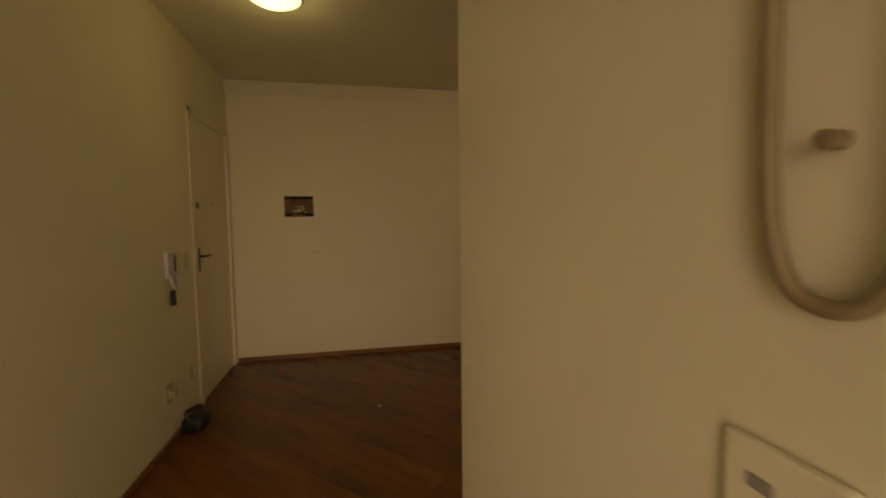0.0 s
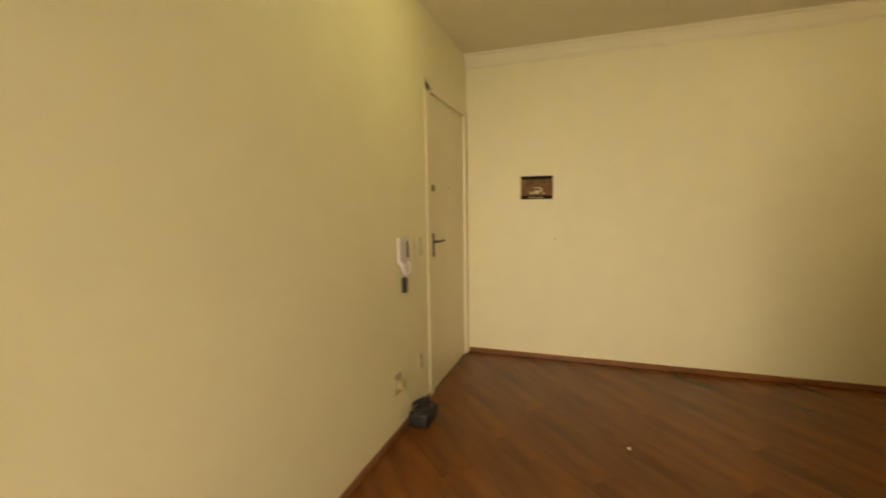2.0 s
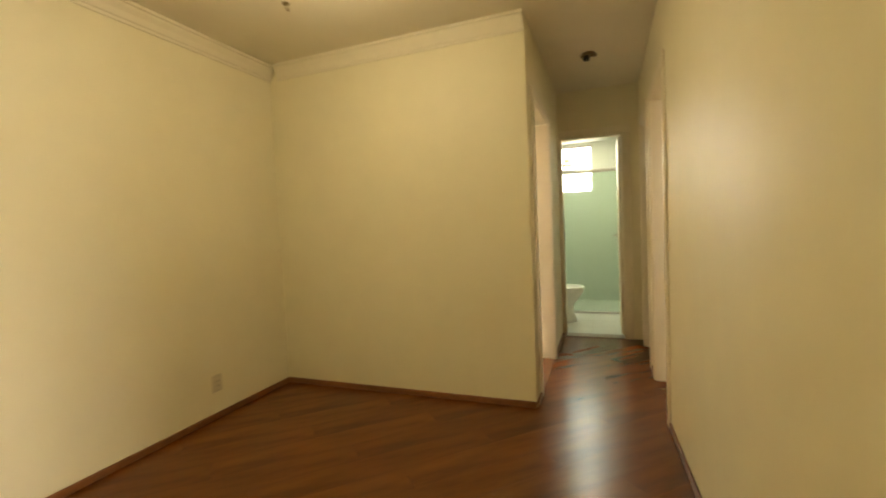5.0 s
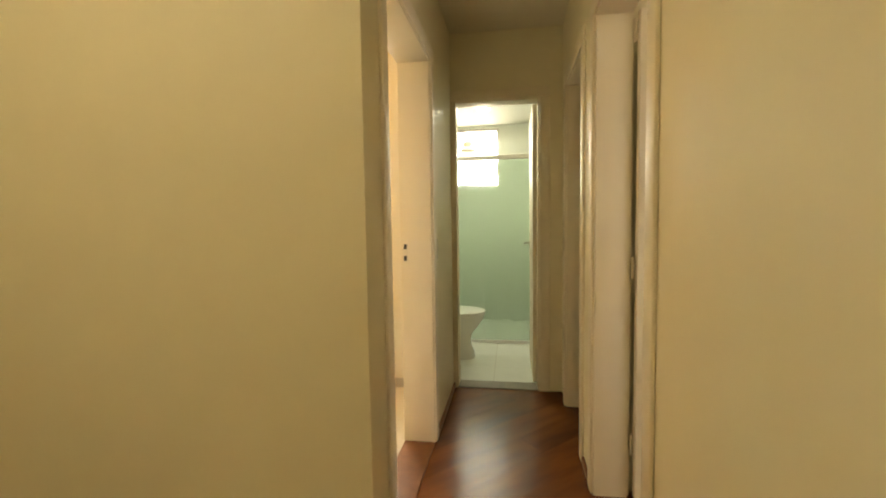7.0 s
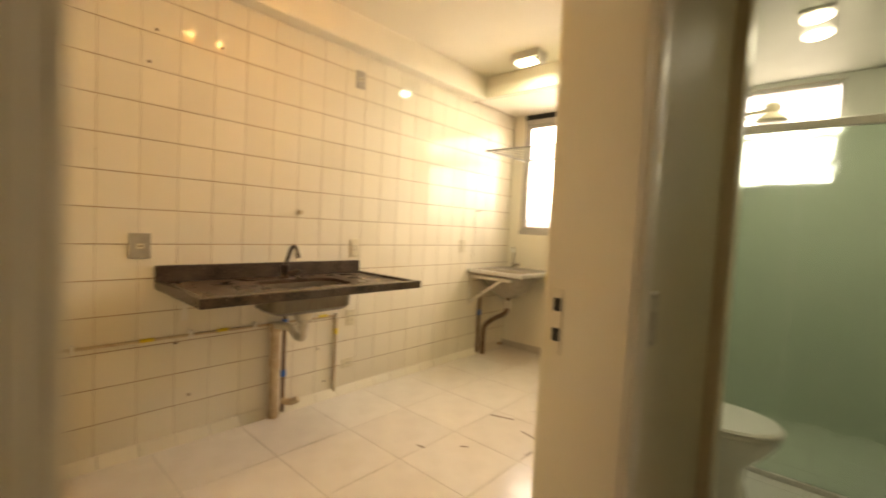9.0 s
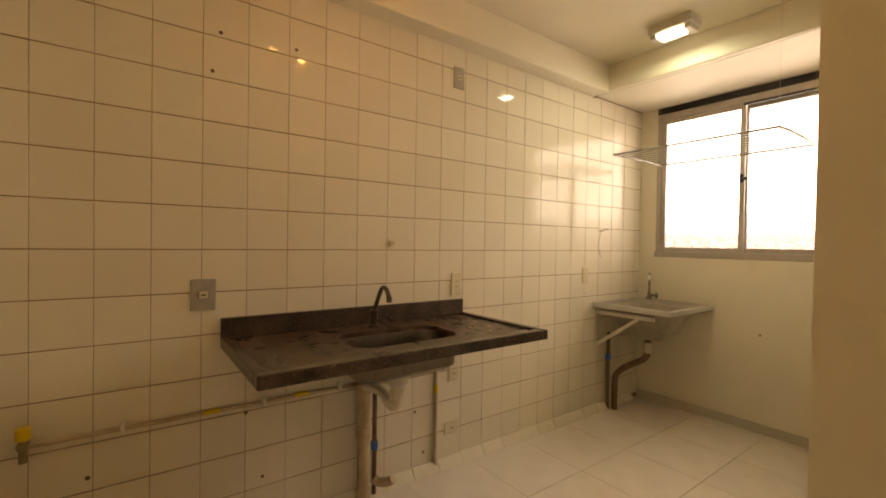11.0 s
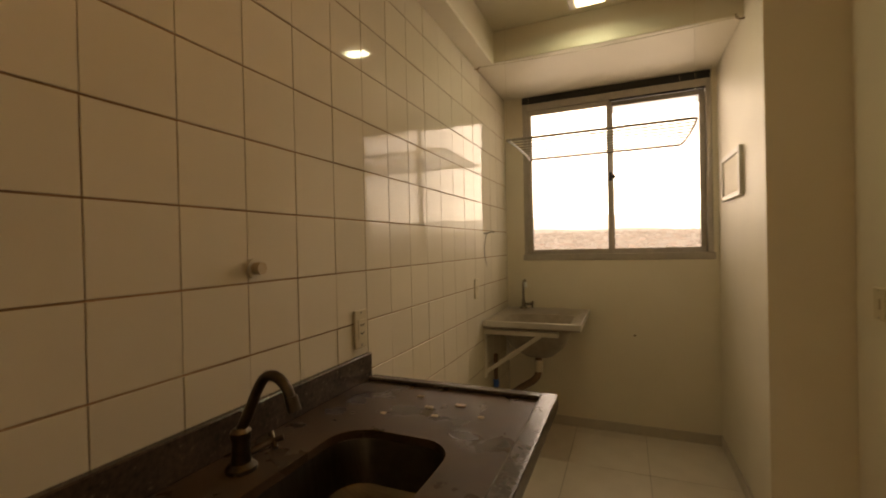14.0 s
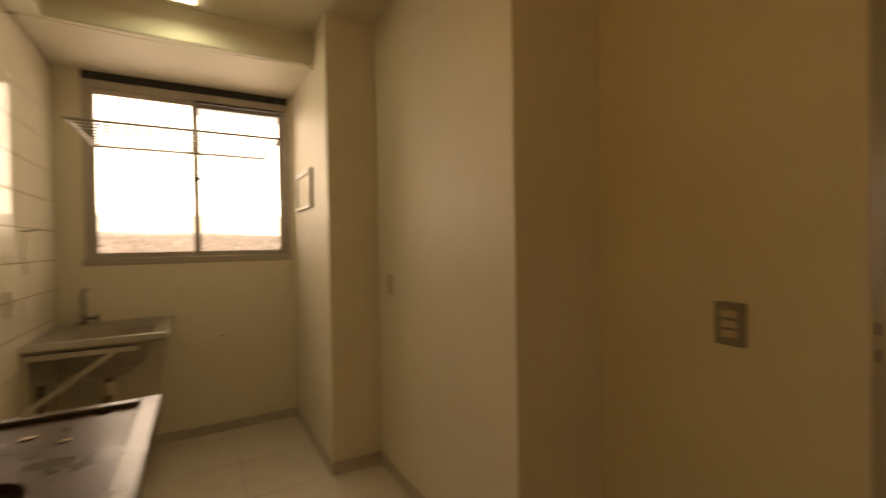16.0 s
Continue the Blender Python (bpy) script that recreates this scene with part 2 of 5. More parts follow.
def tube(bm, points, r, n=10, closed=False):
    """Adds a bent round bar along a smooth line through the points."""
    pts = [Vector(p) for p in points]
    fine = []
    for i in range(len(pts) - 1):
        p0, p1, p2, p3 = pts[max(i - 1, 0)], pts[i], pts[i + 1], pts[min(i + 2, len(pts) - 1)]
        for k in range(6):
            t = k / 6
            fine.append(0.5 * (2 * p1 + (p2 - p0) * t + (2 * p0 - 5 * p1 + 4 * p2 - p3) * t * t + (3 * p1 - p0 - 3 * p2 + p3) * t ** 3))
    fine.append(pts[-1])
    rings, up = [], Vector((0.31, 0.52, 0.79))
    for i, p in enumerate(fine):
        d = (fine[min(i + 1, len(fine) - 1)] - fine[max(i - 1, 0)]).normalized()
        u = d.cross(up).normalized()
        w = d.cross(u)
        up = w if abs(d.dot(w)) < 0.9 else up
        rings.append([bm.verts.new(p + r * (math.cos(2 * math.pi * j / n) * u + math.sin(2 * math.pi * j / n) * w)) for j in range(n)])
    for a, b in zip(rings, rings[1:]):
        best = min(range(n), key=lambda s: sum((a[j].co - b[(j + s) % n].co).length for j in range(n)))
        for j in range(n):
            bm.faces.new((a[j], a[(j + 1) % n], b[(j + 1 + best) % n], b[(j + best) % n]))
    bm.faces.new(rings[0][::-1]), bm.faces.new(rings[-1])
    bmesh.ops.recalc_face_normals(bm, faces=bm.faces[:])
    return bm


def lathe(bm, profile, centre, n=28, sx=1.0, sy=1.0):
    """Adds a turned body: profile rows of (radius, height) about the upright axis through centre."""
    c = Vector(centre)
    rings = []
    for r, z in profile:
        rings.append([bm.verts.new(c + Vector((sx * r * math.cos(2 * math.pi * j / n), sy * r * math.sin(2 * math.pi * j / n), z))) for j in range(n)])
    for a, b in zip(rings, rings[1:]):
        for j in range(n):
            bm.faces.new((a[j], a[(j + 1) % n], b[(j + 1) % n], b[j]))
    bm.faces.new(rings[0][::-1]), bm.faces.new(rings[-1])
    bmesh.ops.recalc_face_normals(bm, faces=bm.faces[:])
    return bm


def rounded(x0, x1, y0, y1, r, n=6):
    """The outline of a rectangle with round corners, counter-clockwise."""
    out = []
    for cx, cy, a0 in ((x1 - r, y1 - r, 0), (x0 + r, y1 - r, 90), (x0 + r, y0 + r, 180), (x1 - r, y0 + r, 270)):
        for k in range(n + 1):
            a = radians(a0 + 90 * k / n)
            out.append((cx + r * math.cos(a), cy + r * math.sin(a)))
    return out


def part(name, bm, mat, parent=None, label="", smooth=False):
    """One bmesh as one mesh object, under a thing or a part."""
    mesh = bpy.data.meshes.new(name)
    if smooth:
        for f in bm.faces:
            f.smooth = True
    bm.to_mesh(mesh)
    bm.free()
    mesh.materials.append(mat)
    ob = new(name, mesh)
    if smooth:
        mesh.set_sharp_from_angle(angle=radians(35))
    if parent is not None:
        ob.parent = parent
        ob.matrix_parent_inverse = parent.matrix_basis.inverted()
    return tagged(ob, label=label)


def thing(name, place, label, category, group="", kind=""):
    """An empty at the base of a thing with parts."""
    ob = new(name)
    ob.empty_display_size = 0.05
    ob.location = place
    return tagged(ob, label, category, group, kind)


def structure(name, bm, mat, label, category, smooth=False):
    return tagged(part(name, bm, mat, None, "", smooth), label, category, "", "structure")


H, HK, HB = 2.58, 2.655, 2.42      # ceilings: living and corridor, kitchen, bathroom
TOP = 2.80


def wall(name, spans, mat, label):
    bm = bmesh.new()
    for s in spans:
        box(bm, *s)
    return structure(name, bm, mat, label, "wall")


# ---------------------------------------------------------------- walls
wall("wall_west", [(-2.30, -2.15, -4.09, 0.0, -0.1, TOP)], PAINT, "plain cream painted living room wall")
wall("wall_south", [(-2.15, -2.12, -4.09, -3.94, -0.1, TOP), (-1.20, 3.30, -4.09, -3.94, -0.1, TOP), (-2.12, -1.20, -4.09, -3.94, 2.12, TOP)], PAINT,
     "cream painted wall round the entry door")
# added out of view, closes the entry doorway against light from outside
wall("wall_behind_entry", [(-2.30, -1.05, -4.25, -4.09, -0.1, TOP)], PAINT, "plain unseen wall added to close the entry doorway")
wall("wall_north", [(-2.54, -0.26, 0.0, 0.13, -0.1, TOP)], PAINT, "cream painted wall between living room and kitchen")
wall("wall_corridor_west", [(-0.26, -0.09, 0.0, 0.248, -0.1, TOP), (-0.26, -0.09, 1.07, 1.90, -0.1, TOP), (-0.26, -0.09, 0.248, 1.07, 2.10, TOP)], PAINT,
     "cream corridor wall with the kitchen doorway")
wall("wall_corridor_east", [(0.70, 0.84, -0.10, -0.02, -0.1, TOP), (0.70, 0.84, 0.71, 1.05, -0.1, TOP), (0.70, 0.84, 1.65, 4.15, -0.1, TOP),
                            (0.70, 0.84, -0.02, 0.71, 2.10, TOP), (0.70, 0.84, 1.05, 1.65, 2.10, TOP)], PAINT, "cream corridor wall with two doorways")
bm = bmesh.new()
lo = [bm.verts.new((x, y, -0.1)) for x, y in ((0.79, -2.51), (0.93, -2.51), (0.84, -0.10), (0.70, -0.10))]
hi = [bm.verts.new((v.co.x, v.co.y, TOP)) for v in lo]
bm.faces.new(lo[::-1]), bm.faces.new(hi)
for j in range(4):
    bm.faces.new((lo[j], lo[(j + 1) % 4], hi[(j + 1) % 4], hi[j]))
structure("wall_living_east", bm, PAINT, "cream living room wall, slightly out of square", "wall")
wall("wall_passage", [(0.93, 3.30, -2.51, -2.38, -0.1, TOP)], PAINT, "cream painted wall beside the entry passage")
wall("wall_bath_south", [(-0.26, -0.06, 1.90, 2.03, -0.1, TOP), (0.535, 0.70, 1.90, 2.03, -0.1, TOP), (-0.06, 0.535, 1.90, 2.03, 2.10, TOP)], PAINT,
     "cream end wall of the corridor with the bathroom doorway")
wall("wall_kitchen_east", [(-0.685, -0.60, 1.845, 4.15, -0.1, TOP), (-0.60, -0.26, 1.845, 2.03, -0.1, TOP)], KPAINT, "pale painted kitchen wall beside the bathroom")
wall("wall_shaft", [(-0.98, -0.685, 3.14, 4.15, -0.1, TOP)], KPAINT, "pale painted service shaft in the kitchen corner")
wall("wall_kitchen_west", [(-2.54, -2.392, 0.13, 4.15, -0.1, TOP)], KPAINT, "kitchen side wall behind the tiles")
wall("wall_outer_north", [(-2.54, -2.25, 4.15, 4.29, -0.1, TOP), (-2.25, -1.01, 4.15, 4.29, -0.1, 1.235), (-2.25, -1.01, 4.15, 4.29, 2.462, TOP),
                          (-1.01, -0.45, 4.15, 4.29, -0.1, TOP), (-0.45, 0.20, 4.15, 4.29, -0.1, 1.67), (-0.45, 0.20, 4.15, 4.29, 2.39, TOP),
                          (0.20, 3.45, 4.15, 4.29, -0.1, TOP)], KPAINT, "pale painted outer wall with kitchen and bathroom windows")
wall("wall_east", [(3.30, 3.45, -4.09, -3.82, -0.1, TOP), (3.30, 3.45, -3.82, -3.02, -0.1, 0.3), (3.30, 3.45, -3.82, -3.02, 2.30, TOP), (3.30, 3.45, -3.02, -1.6, -0.1, TOP),
                   (3.30, 3.45, -1.6, -0.3, -0.1, 1.0), (3.30, 3.45, -1.6, -0.3, 2.3, TOP), (3.30, 3.45, -0.3, 1.97, -0.1, TOP),
                   (3.30, 3.45, 1.97, 3.2, -0.1, 1.37), (3.30, 3.45, 1.97, 3.2, 2.46, TOP), (3.30, 3.45, 3.2, 4.15, -0.1, TOP)], PAINT, "outer wall with the room windows")
wall("wall_bedrooms", [(0.84, 3.30, 0.76, 0.88, -0.1, TOP)], PAINT, "plain wall between two bedrooms")

bm = box(bmesh.new(), -2.30, 3.30, -4.09, 0.0, H, TOP)
box(bm, -0.09, 0.70, 0.0, 1.90, H, TOP), box(bm, 0.84, 3.30, 0.0, 4.15, H, TOP)
structure("ceiling", bm, CEIL, "cream painted ceiling of living room and corridor", "ceiling")
structure("ceiling_kitchen", slab(-2.40, -0.09, 0.13, 4.15, HK, TOP), CEIL, "cream painted kitchen ceiling", "ceiling")
structure("ceiling_bath", slab(-0.60, 0.70, 2.03, 4.15, HB, TOP), BATHCEIL, "pale bathroom ceiling", "ceiling")
structure("roof", slab(-2.54, 3.45, -4.09, 4.29, TOP, TOP + 0.15), CEIL, "plain concrete slab over the flat", "roof")
structure("beam_window", slab(-2.392, -0.98, 3.45, 4.15, 2.462, HK, bevel=0.006), KPAINT, "pale painted beam over the kitchen window", "beam")
structure("beam_tiles", slab(-2.392, -2.262, 0.13, 3.45, 2.452, HK, bevel=0.006), KPAINT, "pale painted beam above the wall tiles", "beam")

structure("subfloor", slab(-2.30, 3.30, -4.09, 4.15, -0.2, -0.016), SUBFLOOR, "dark board under the floor coverings", "floor")


def cornice(name, a, b, normal, label):
    """A stepped plaster moulding from a to b (plan points); normal points into the room."""
    bm = bmesh.new()
    steps = [(0.000, -0.110), (0.008, -0.110), (0.010, -0.094), (0.018, -0.086), (0.030, -0.056), (0.046, -0.032), (0.052, -0.018), (0.064, -0.014), (0.066, 0.0), (0.0, 0.0)]
    ends = []
    for p in (a, b):
        ends.append([bm.verts.new((p[0] + normal[0] * d, p[1] + normal[1] * d, H + z)) for d, z in steps])
    n = len(steps)
    for j in range(n):
        bm.faces.new((ends[0][j], ends[0][(j + 1) % n], ends[1][(j + 1) % n], ends[1][j]))
    bm.faces.new(ends[0]), bm.faces.new(ends[1][::-1])
    bmesh.ops.recalc_face_normals(bm, faces=bm.faces[:])
    return structure(name, bm, CORNICE, label, "cornice")


cornice("cornice_west", (-2.15, -3.94), (-2.15, -0.002), (1, 0), "stepped cream plaster cornice")
cornice("cornice_north", (-2.068, 0.0), (-0.09, 0.0), (0, -1), "stepped cream plaster cornice")


def skirting(name, runs, mat, h, d, label):
    bm = bmesh.new()
    for x0, x1, y0, y1 in runs:
        box(bm, x0, x1, y0, y1, 0.0, h, bevel=0.004)
    return structure(name, bm, mat, label, "baseboard")


skirting("baseboard", [(-2.15, -2.136, -3.926, -0.0), (-2.136, -0.09, -0.014, 0.0), (-1.13, 3.30, -3.94, -3.926), 
                       (0.79, 3.30, -2.524, -2.51), (-0.09, -0.076, 0.0, 0.19), (-0.09, -0.076, 1.15, 1.90), (0.686, 0.70, 0.80, 0.96)],
         BASEWOOD, 0.042, 0.014, "narrow brown wooden skirting board")
bm = slab(-0.014, 0.0, -1.205, 1.205, 0.0, 0.042, bevel=0.004)
bmesh.ops.transform(bm, matrix=pose(0.745, -1.305, 0, 0, 0, math.degrees(math.atan2(0.09, 2.41))), verts=bm.verts[:])
structure("baseboard_east", bm, BASEWOOD, "narrow brown wooden skirting board", "baseboard")
skirting("baseboard_kitchen", [(-2.385, -0.98, 4.139, 4.15), (-0.991, -0.98, 3.14, 4.139), (-0.991, -0.685, 3.129, 3.14), (-0.696, -0.685, 1.845, 3.129),
                               (-0.685, -0.26, 1.834, 1.845), (-0.271, -0.26, 1.15, 1.834)], SKIRT, 0.075, 0.011, "grey tile skirting in the kitchen")


# ---------------------------------------------------------------- doors
def door_frame(name, axis, face, back, a, b, head, label, casing=0.065, proud=0.014, sides=(1, 1)):
    """Jambs, head and casings of a doorway in a wall. axis: the wall's run ('x' or 'y'); face and back: its two faces."""
    t = thing(name, (0, 0, 0), label, "door frame", kind="structure")

    def piece(n, u0, u1, v0, v1, z0, z1, bev):
        s = (u0, u1, v0, v1) if axis == "x" else (v0, v1, u0, u1)
        part(n, slab(*s, z0, z1, bevel=bev, seg=2), FRAME, t, smooth=True)

    lo, hi = min(face, back), max(face, back)
    piece("jamb", a, a + 0.018, lo - 0.002, hi + 0.002, 0.0, head, 0.002)
    piece("jamb", b - 0.018, b, lo - 0.002, hi + 0.002, 0.0, head, 0.002)
    piece("head_jamb", a + 0.018, b - 0.018, lo - 0.002, hi + 0.002, head - 0.018, head, 0.002)
    for v, way, on in ((lo, -1, sides[0]), (hi, 1, sides[1])):
        if not on:
            continue
        v0, v1 = sorted((v, v + way * proud))
        piece("casing", a - casing, a + 0.004, v0, v1, 0.0, head - 0.005, 0.005)
        piece("casing", b - 0.004, b + casing, v0, v1, 0.0, head - 0.005, 0.005)
        piece("head_casing", a - casing, b + casing, v0, v1, head - 0.005, head + casing, 0.005)
    return t


def strike(x, y, z, parent_label, facing):
    """A strike plate let into a jamb that faces -y: a thin plate with two mortises."""
    t = thing("strike_plate", (x, y, z), parent_label, "strike plate")
    part("plate", slab(x - 0.012, x + 0.012, y - 0.003, y + 0.001, z - 0.085, z + 0.055, bevel=0.001), FRAME, t)
    for dz in (0.022, -0.042):
        part("mortise", slab(x - 0.008, x + 0.008, y - 0.0045, y - 0.002, z + dz - 0.014, z + dz + 0.014), SLOT, t, "dark mortise hole")
    return t


door_frame("door_frame_bath", "x", 1.90, 2.03, -0.072, 0.547, 2.112, "cream painted bathroom door frame")
door_frame("door_frame_kitchen", "y", -0.09, -0.26, 0.236, 1.082, 2.112, "cream painted kitchen door frame", sides=(0, 1))
door_frame("door_frame_bedroom", "y", 0.70, 0.84, -0.032, 0.722, 2.112, "cream painted bedroom door frame")
door_frame("door_frame_second_bedroom", "y", 0.70, 0.84, 1.038, 1.662, 2.112, "cream painted second bedroom door frame", sides=(1, 1))
strike(-0.235, 1.063, 1.085, "brass strike plate on the kitchen door jamb", -1)
strike(0.80, 1.643, 1.085, "brass strike plate on a bedroom door jamb", -1)


def lever(parent, x, y, z, out, along, mat=CHROME):
    """A lever handle on a rose plate. out, along: unit plan directions."""
    o, a = Vector((*out, 0)), Vector((*along, 0))
    c = Vector((x, y, z))
    w = Vector((abs(along[0]), abs(along[1]), 0)) * 0.019 + Vector((abs(out[0]), abs(out[1]), 0)) * 0.003
    p = c + o * 0.003
    plate = part("handle_plate", slab(p.x - w.x, p.x + w.x, p.y - w.y, p.y + w.y, z - 0.11, z + 0.06, bevel=0.002), mat, parent)
    bm = bmesh.new()
    rod(bm, c, c + o * 0.045, 0.010)
    tube(bm, [c + o * 0.045, c + o * 0.052 + a * 0.02, c + o * 0.052 + a * 0.07 + Vector((0, 0, 0.004)), c + o * 0.047 + a * 0.115], 0.008)
    part("door_handle", bm, mat, plate, "metal lever handle", smooth=True)
    bm = rod(bmesh.new(), c + Vector((0, 0, -0.07)), c + Vector((0, 0, -0.07)) + o * 0.010, 0.008)
    part("keyhole", bm, SLOT, plate, "dark keyhole")


# entry door, closed, in the south wall
d = thing("door_entry", (-1.66, -3.98, 0), "closed cream painted entry door with lever handle", "door", kind="structure")
part("door_leaf", slab(-2.075, -1.245, -3.985, -3.950, 0.002, 2.075, bevel=0.003), FRAME, d)
part("jamb", slab(-1.245, -1.165, -4.05, -3.934, 0.0, 2.12, bevel=0.003, seg=2), FRAME, d)
part("jamb", slab(-2.150, -2.075, -4.05, -3.930, 0.0, 2.12, bevel=0.006, seg=2), FRAME, d)
part("head_jamb", slab(-2.150, -1.165, -4.05, -3.934, 2.075, 2.145, bevel=0.003, seg=2), FRAME, d)
lever(d, -1.30, -3.950, 1.07, (0, 1), (-1, 0), DARKBRASS)
bm = rod(bmesh.new(), (-1.30, -3.952, 1.44), (-1.30, -3.935, 1.44), 0.024)
rod(bm, (-1.30, -3.94, 1.44), (-1.30, -3.930, 1.44), 0.012)
part("deadbolt", bm, BRONZE, d, "small brass deadbolt rose", smooth=True)
part("peephole", rod(bmesh.new(), (-1.66, -3.952, 1.46), (-1.66, -3.944, 1.46), 0.010), BRONZE, d, smooth=True)

# bathroom door, open against the bathroom's side
d = thing("door_bath", (0.52, 2.05, 0), "open cream bathroom door with lever handle", "door", kind="structure")
part("door_leaf", slab(0.500, 0.533, 2.045, 2.62, 0.012, 2.095, bevel=0.003), FRAME, d)
lever(d, 0.500, 2.555, 1.05, (-1, 0), (0, -1))
# kitchen door, open along the divider wall
d = thing("door_kitchen", (-0.26, 0.25, 0), "open cream kitchen door along the wall", "door", kind="structure")
part("door_leaf", slab(-1.055, -0.278, 0.190, 0.225, 0.012, 2.095, bevel=0.003), FRAME, d)
lever(d, -0.985, 0.225, 1.07, (0, 1), (1, 0), BRONZE)
# bedroom door, open into the room, hinged on the far jamb
d = thing("door_bedroom", (0.86, 0.70, 0), "open cream bedroom door on dark hinges", "door", kind="structure")
part("door_leaf", slab(0.864, 1.545, 0.672, 0.707, 0.012, 2.095, bevel=0.003), FRAME, d)
for z in (0.25, 1.03, 2.02):
    part("hinge", rod(bmesh.new(), (0.854, 0.700, z - 0.045), (0.854, 0.700, z + 0.045), 0.007), FRAME, d, "painted barrel hinge", smooth=True)
d = thing("door_second_bedroom", (0.86, 1.06, 0), "open cream second bedroom door", "door", kind="structure")
part("door_leaf", slab(0.864, 1.45, 1.062, 1.097, 0.012, 2.095, bevel=0.003), FRAME, d)


# ---------------------------------------------------------------- windows
def sliding_window(name, x0, x1, y0, y1, z0, z1, label):
    """A two-sash sliding aluminium window in a wall that runs along x."""
    t = thing(name, ((x0 + x1) / 2, y0, z0), label, "window", kind="structure")
    f = 0.032
    fr = part("window_frame", slab(x0, x0 + f, y0, y1, z0, z1, bevel=0.003), DULLALU, t)
    part("window_frame", slab(x1 - f, x1, y0, y1, z0, z1, bevel=0.003), DULLALU, t)
    part("window_sill", slab(x0 - 0.01, x1 + 0.01, y0 - 0.012, y1, z0 - 0.012, z0 + 0.035, bevel=0.004), DULLALU, t)
    part("window_frame", slab(x0 + f, x1 - f, y0, y1, z1 - 0.105, z1 - 0.052, bevel=0.003), DULLALU, t)
    part("shutter_track", slab(x0, x1, y0 - 0.008, y1, z1 - 0.052, z1 - 0.002, bevel=0.003), DARK, t, "black track over the sashes")
    xm, zb, zt, s = (x0 + x1) / 2, z0 + 0.035, z1 - 0.105, 0.034
    for a, b, y in ((x0 + f, xm + 0.012, y0 + 0.012), (xm - 0.012, x1 - f, y0 + 0.042)):
        sash = part("sash", slab(a, a + s, y, y + 0.024, zb, zt, bevel=0.002), DULLALU, t)
        part("sash_rail", slab(b - s, b, y, y + 0.024, zb, zt, bevel=0.002), DULLALU, sash)
        part("sash_rail", slab(a + s, b - s, y, y + 0.024, zb, zb + s, bevel=0.002), DULLALU, sash)
        part("sash_rail", slab(a + s, b - s, y, y + 0.024, zt - s, zt, bevel=0.002), DULLALU, sash)
        p = part("pane", slab(a + s, b - s, y + 0.010, y + 0.014, zb + s, zt - s), PANE, sash, "clear glass pane")
        p.visible_shadow = False
    part("track_groove", slab(xm, x1 - f, y0 - 0.003, y0 + 0.02, z1 - 0.118, z1 - 0.104), DARK, t, "dark open track over the moving sash")
    bm = box(bmesh.new(), xm - 0.012, xm + 0.012, y0 - 0.004, y0 + 0.012, 1.785, 1.845, bevel=0.003)
    box(bm, xm, xm + 0.035, y0 - 0.016, y0 - 0.004, 1.80, 1.822, bevel=0.004)
    part("latch", bm, DARK, t, "black window latch")
    return t


sliding_window("window_kitchen", -2.25, -1.01, 4.158, 4.24, 1.235, 2.462, "two-sash sliding aluminium kitchen window")
t = thing("window_bath", (-0.12, 4.16, 1.67), "small bright aluminium bathroom window", "window", kind="structure")
for a in ((-0.45, -0.42, 1.67, 2.39), (0.17, 0.20, 1.67, 2.39), (-0.42, 0.17, 1.67, 1.70), (-0.42, 0.17, 2.36, 2.39), (-0.42, 0.17, 2.015, 2.04)):
    part("window_frame", slab(a[0], a[1], 4.17, 4.22, a[2], a[3], bevel=0.003), ALU, t)
for z0, z1 in ((1.70, 2.015), (2.04, 2.36)):
    p = part("pane", slab(-0.42, 0.17, 4.192, 4.197, z0, z1), PANE, t)
    p.visible_shadow = False
for nm, y0, y1, z0, z1, lab in (("window_bedroom", -1.6, -0.3, 1.0, 2.3, "plain aluminium bedroom window"), ("window_living", -3.82, -3.02, 0.3, 2.30, "tall aluminium living room window"),
                                ("window_second_bedroom", 1.97, 3.2, 1.37, 2.46, "bedroom window with a pale lowered blind")):
    t = thing(nm, (3.36, (y0 + y1) / 2, z0), lab, "window", kind="structure")
    ym = (y0 + y1) / 2
    for a in ((y0, y0 + 0.035, z0, z1), (y1 - 0.035, y1, z0, z1), (y0 + 0.035, y1 - 0.035, z0, z0 + 0.035), (y0 + 0.035, y1 - 0.035, z1 - 0.035, z1), (ym - 0.02, ym + 0.02, z0 + 0.035, z1 - 0.035)):
        part("window_frame", slab(3.35, 3.40, a[0], a[1], a[2], a[3], bevel=0.003), ALU, t)
    for a, b in ((y0 + 0.035, ym - 0.02), (ym + 0.02, y1 - 0.035)):
        p = part("pane", slab(3.373, 3.377, a, b, z0 + 0.035, z1 - 0.035), PANE, t)
        p.visible_shadow = False
# lowered pale blind with slats behind the second bedroom's window, and its box
t = thing("window_blind", (3.27, 2.58, 1.35), "pale lowered slatted blind under its box", "blind")
for i in range(24):
    z = 1.40 + i * 0.0445
    part("slat", slab(3.262, 3.266, 1.99, 3.18, z, z + 0.041), BLIND, t)
part("blind_box", slab(3.20, 3.30, 1.93, 3.24, 2.462, 2.575, bevel=0.006), CORNICE, t)


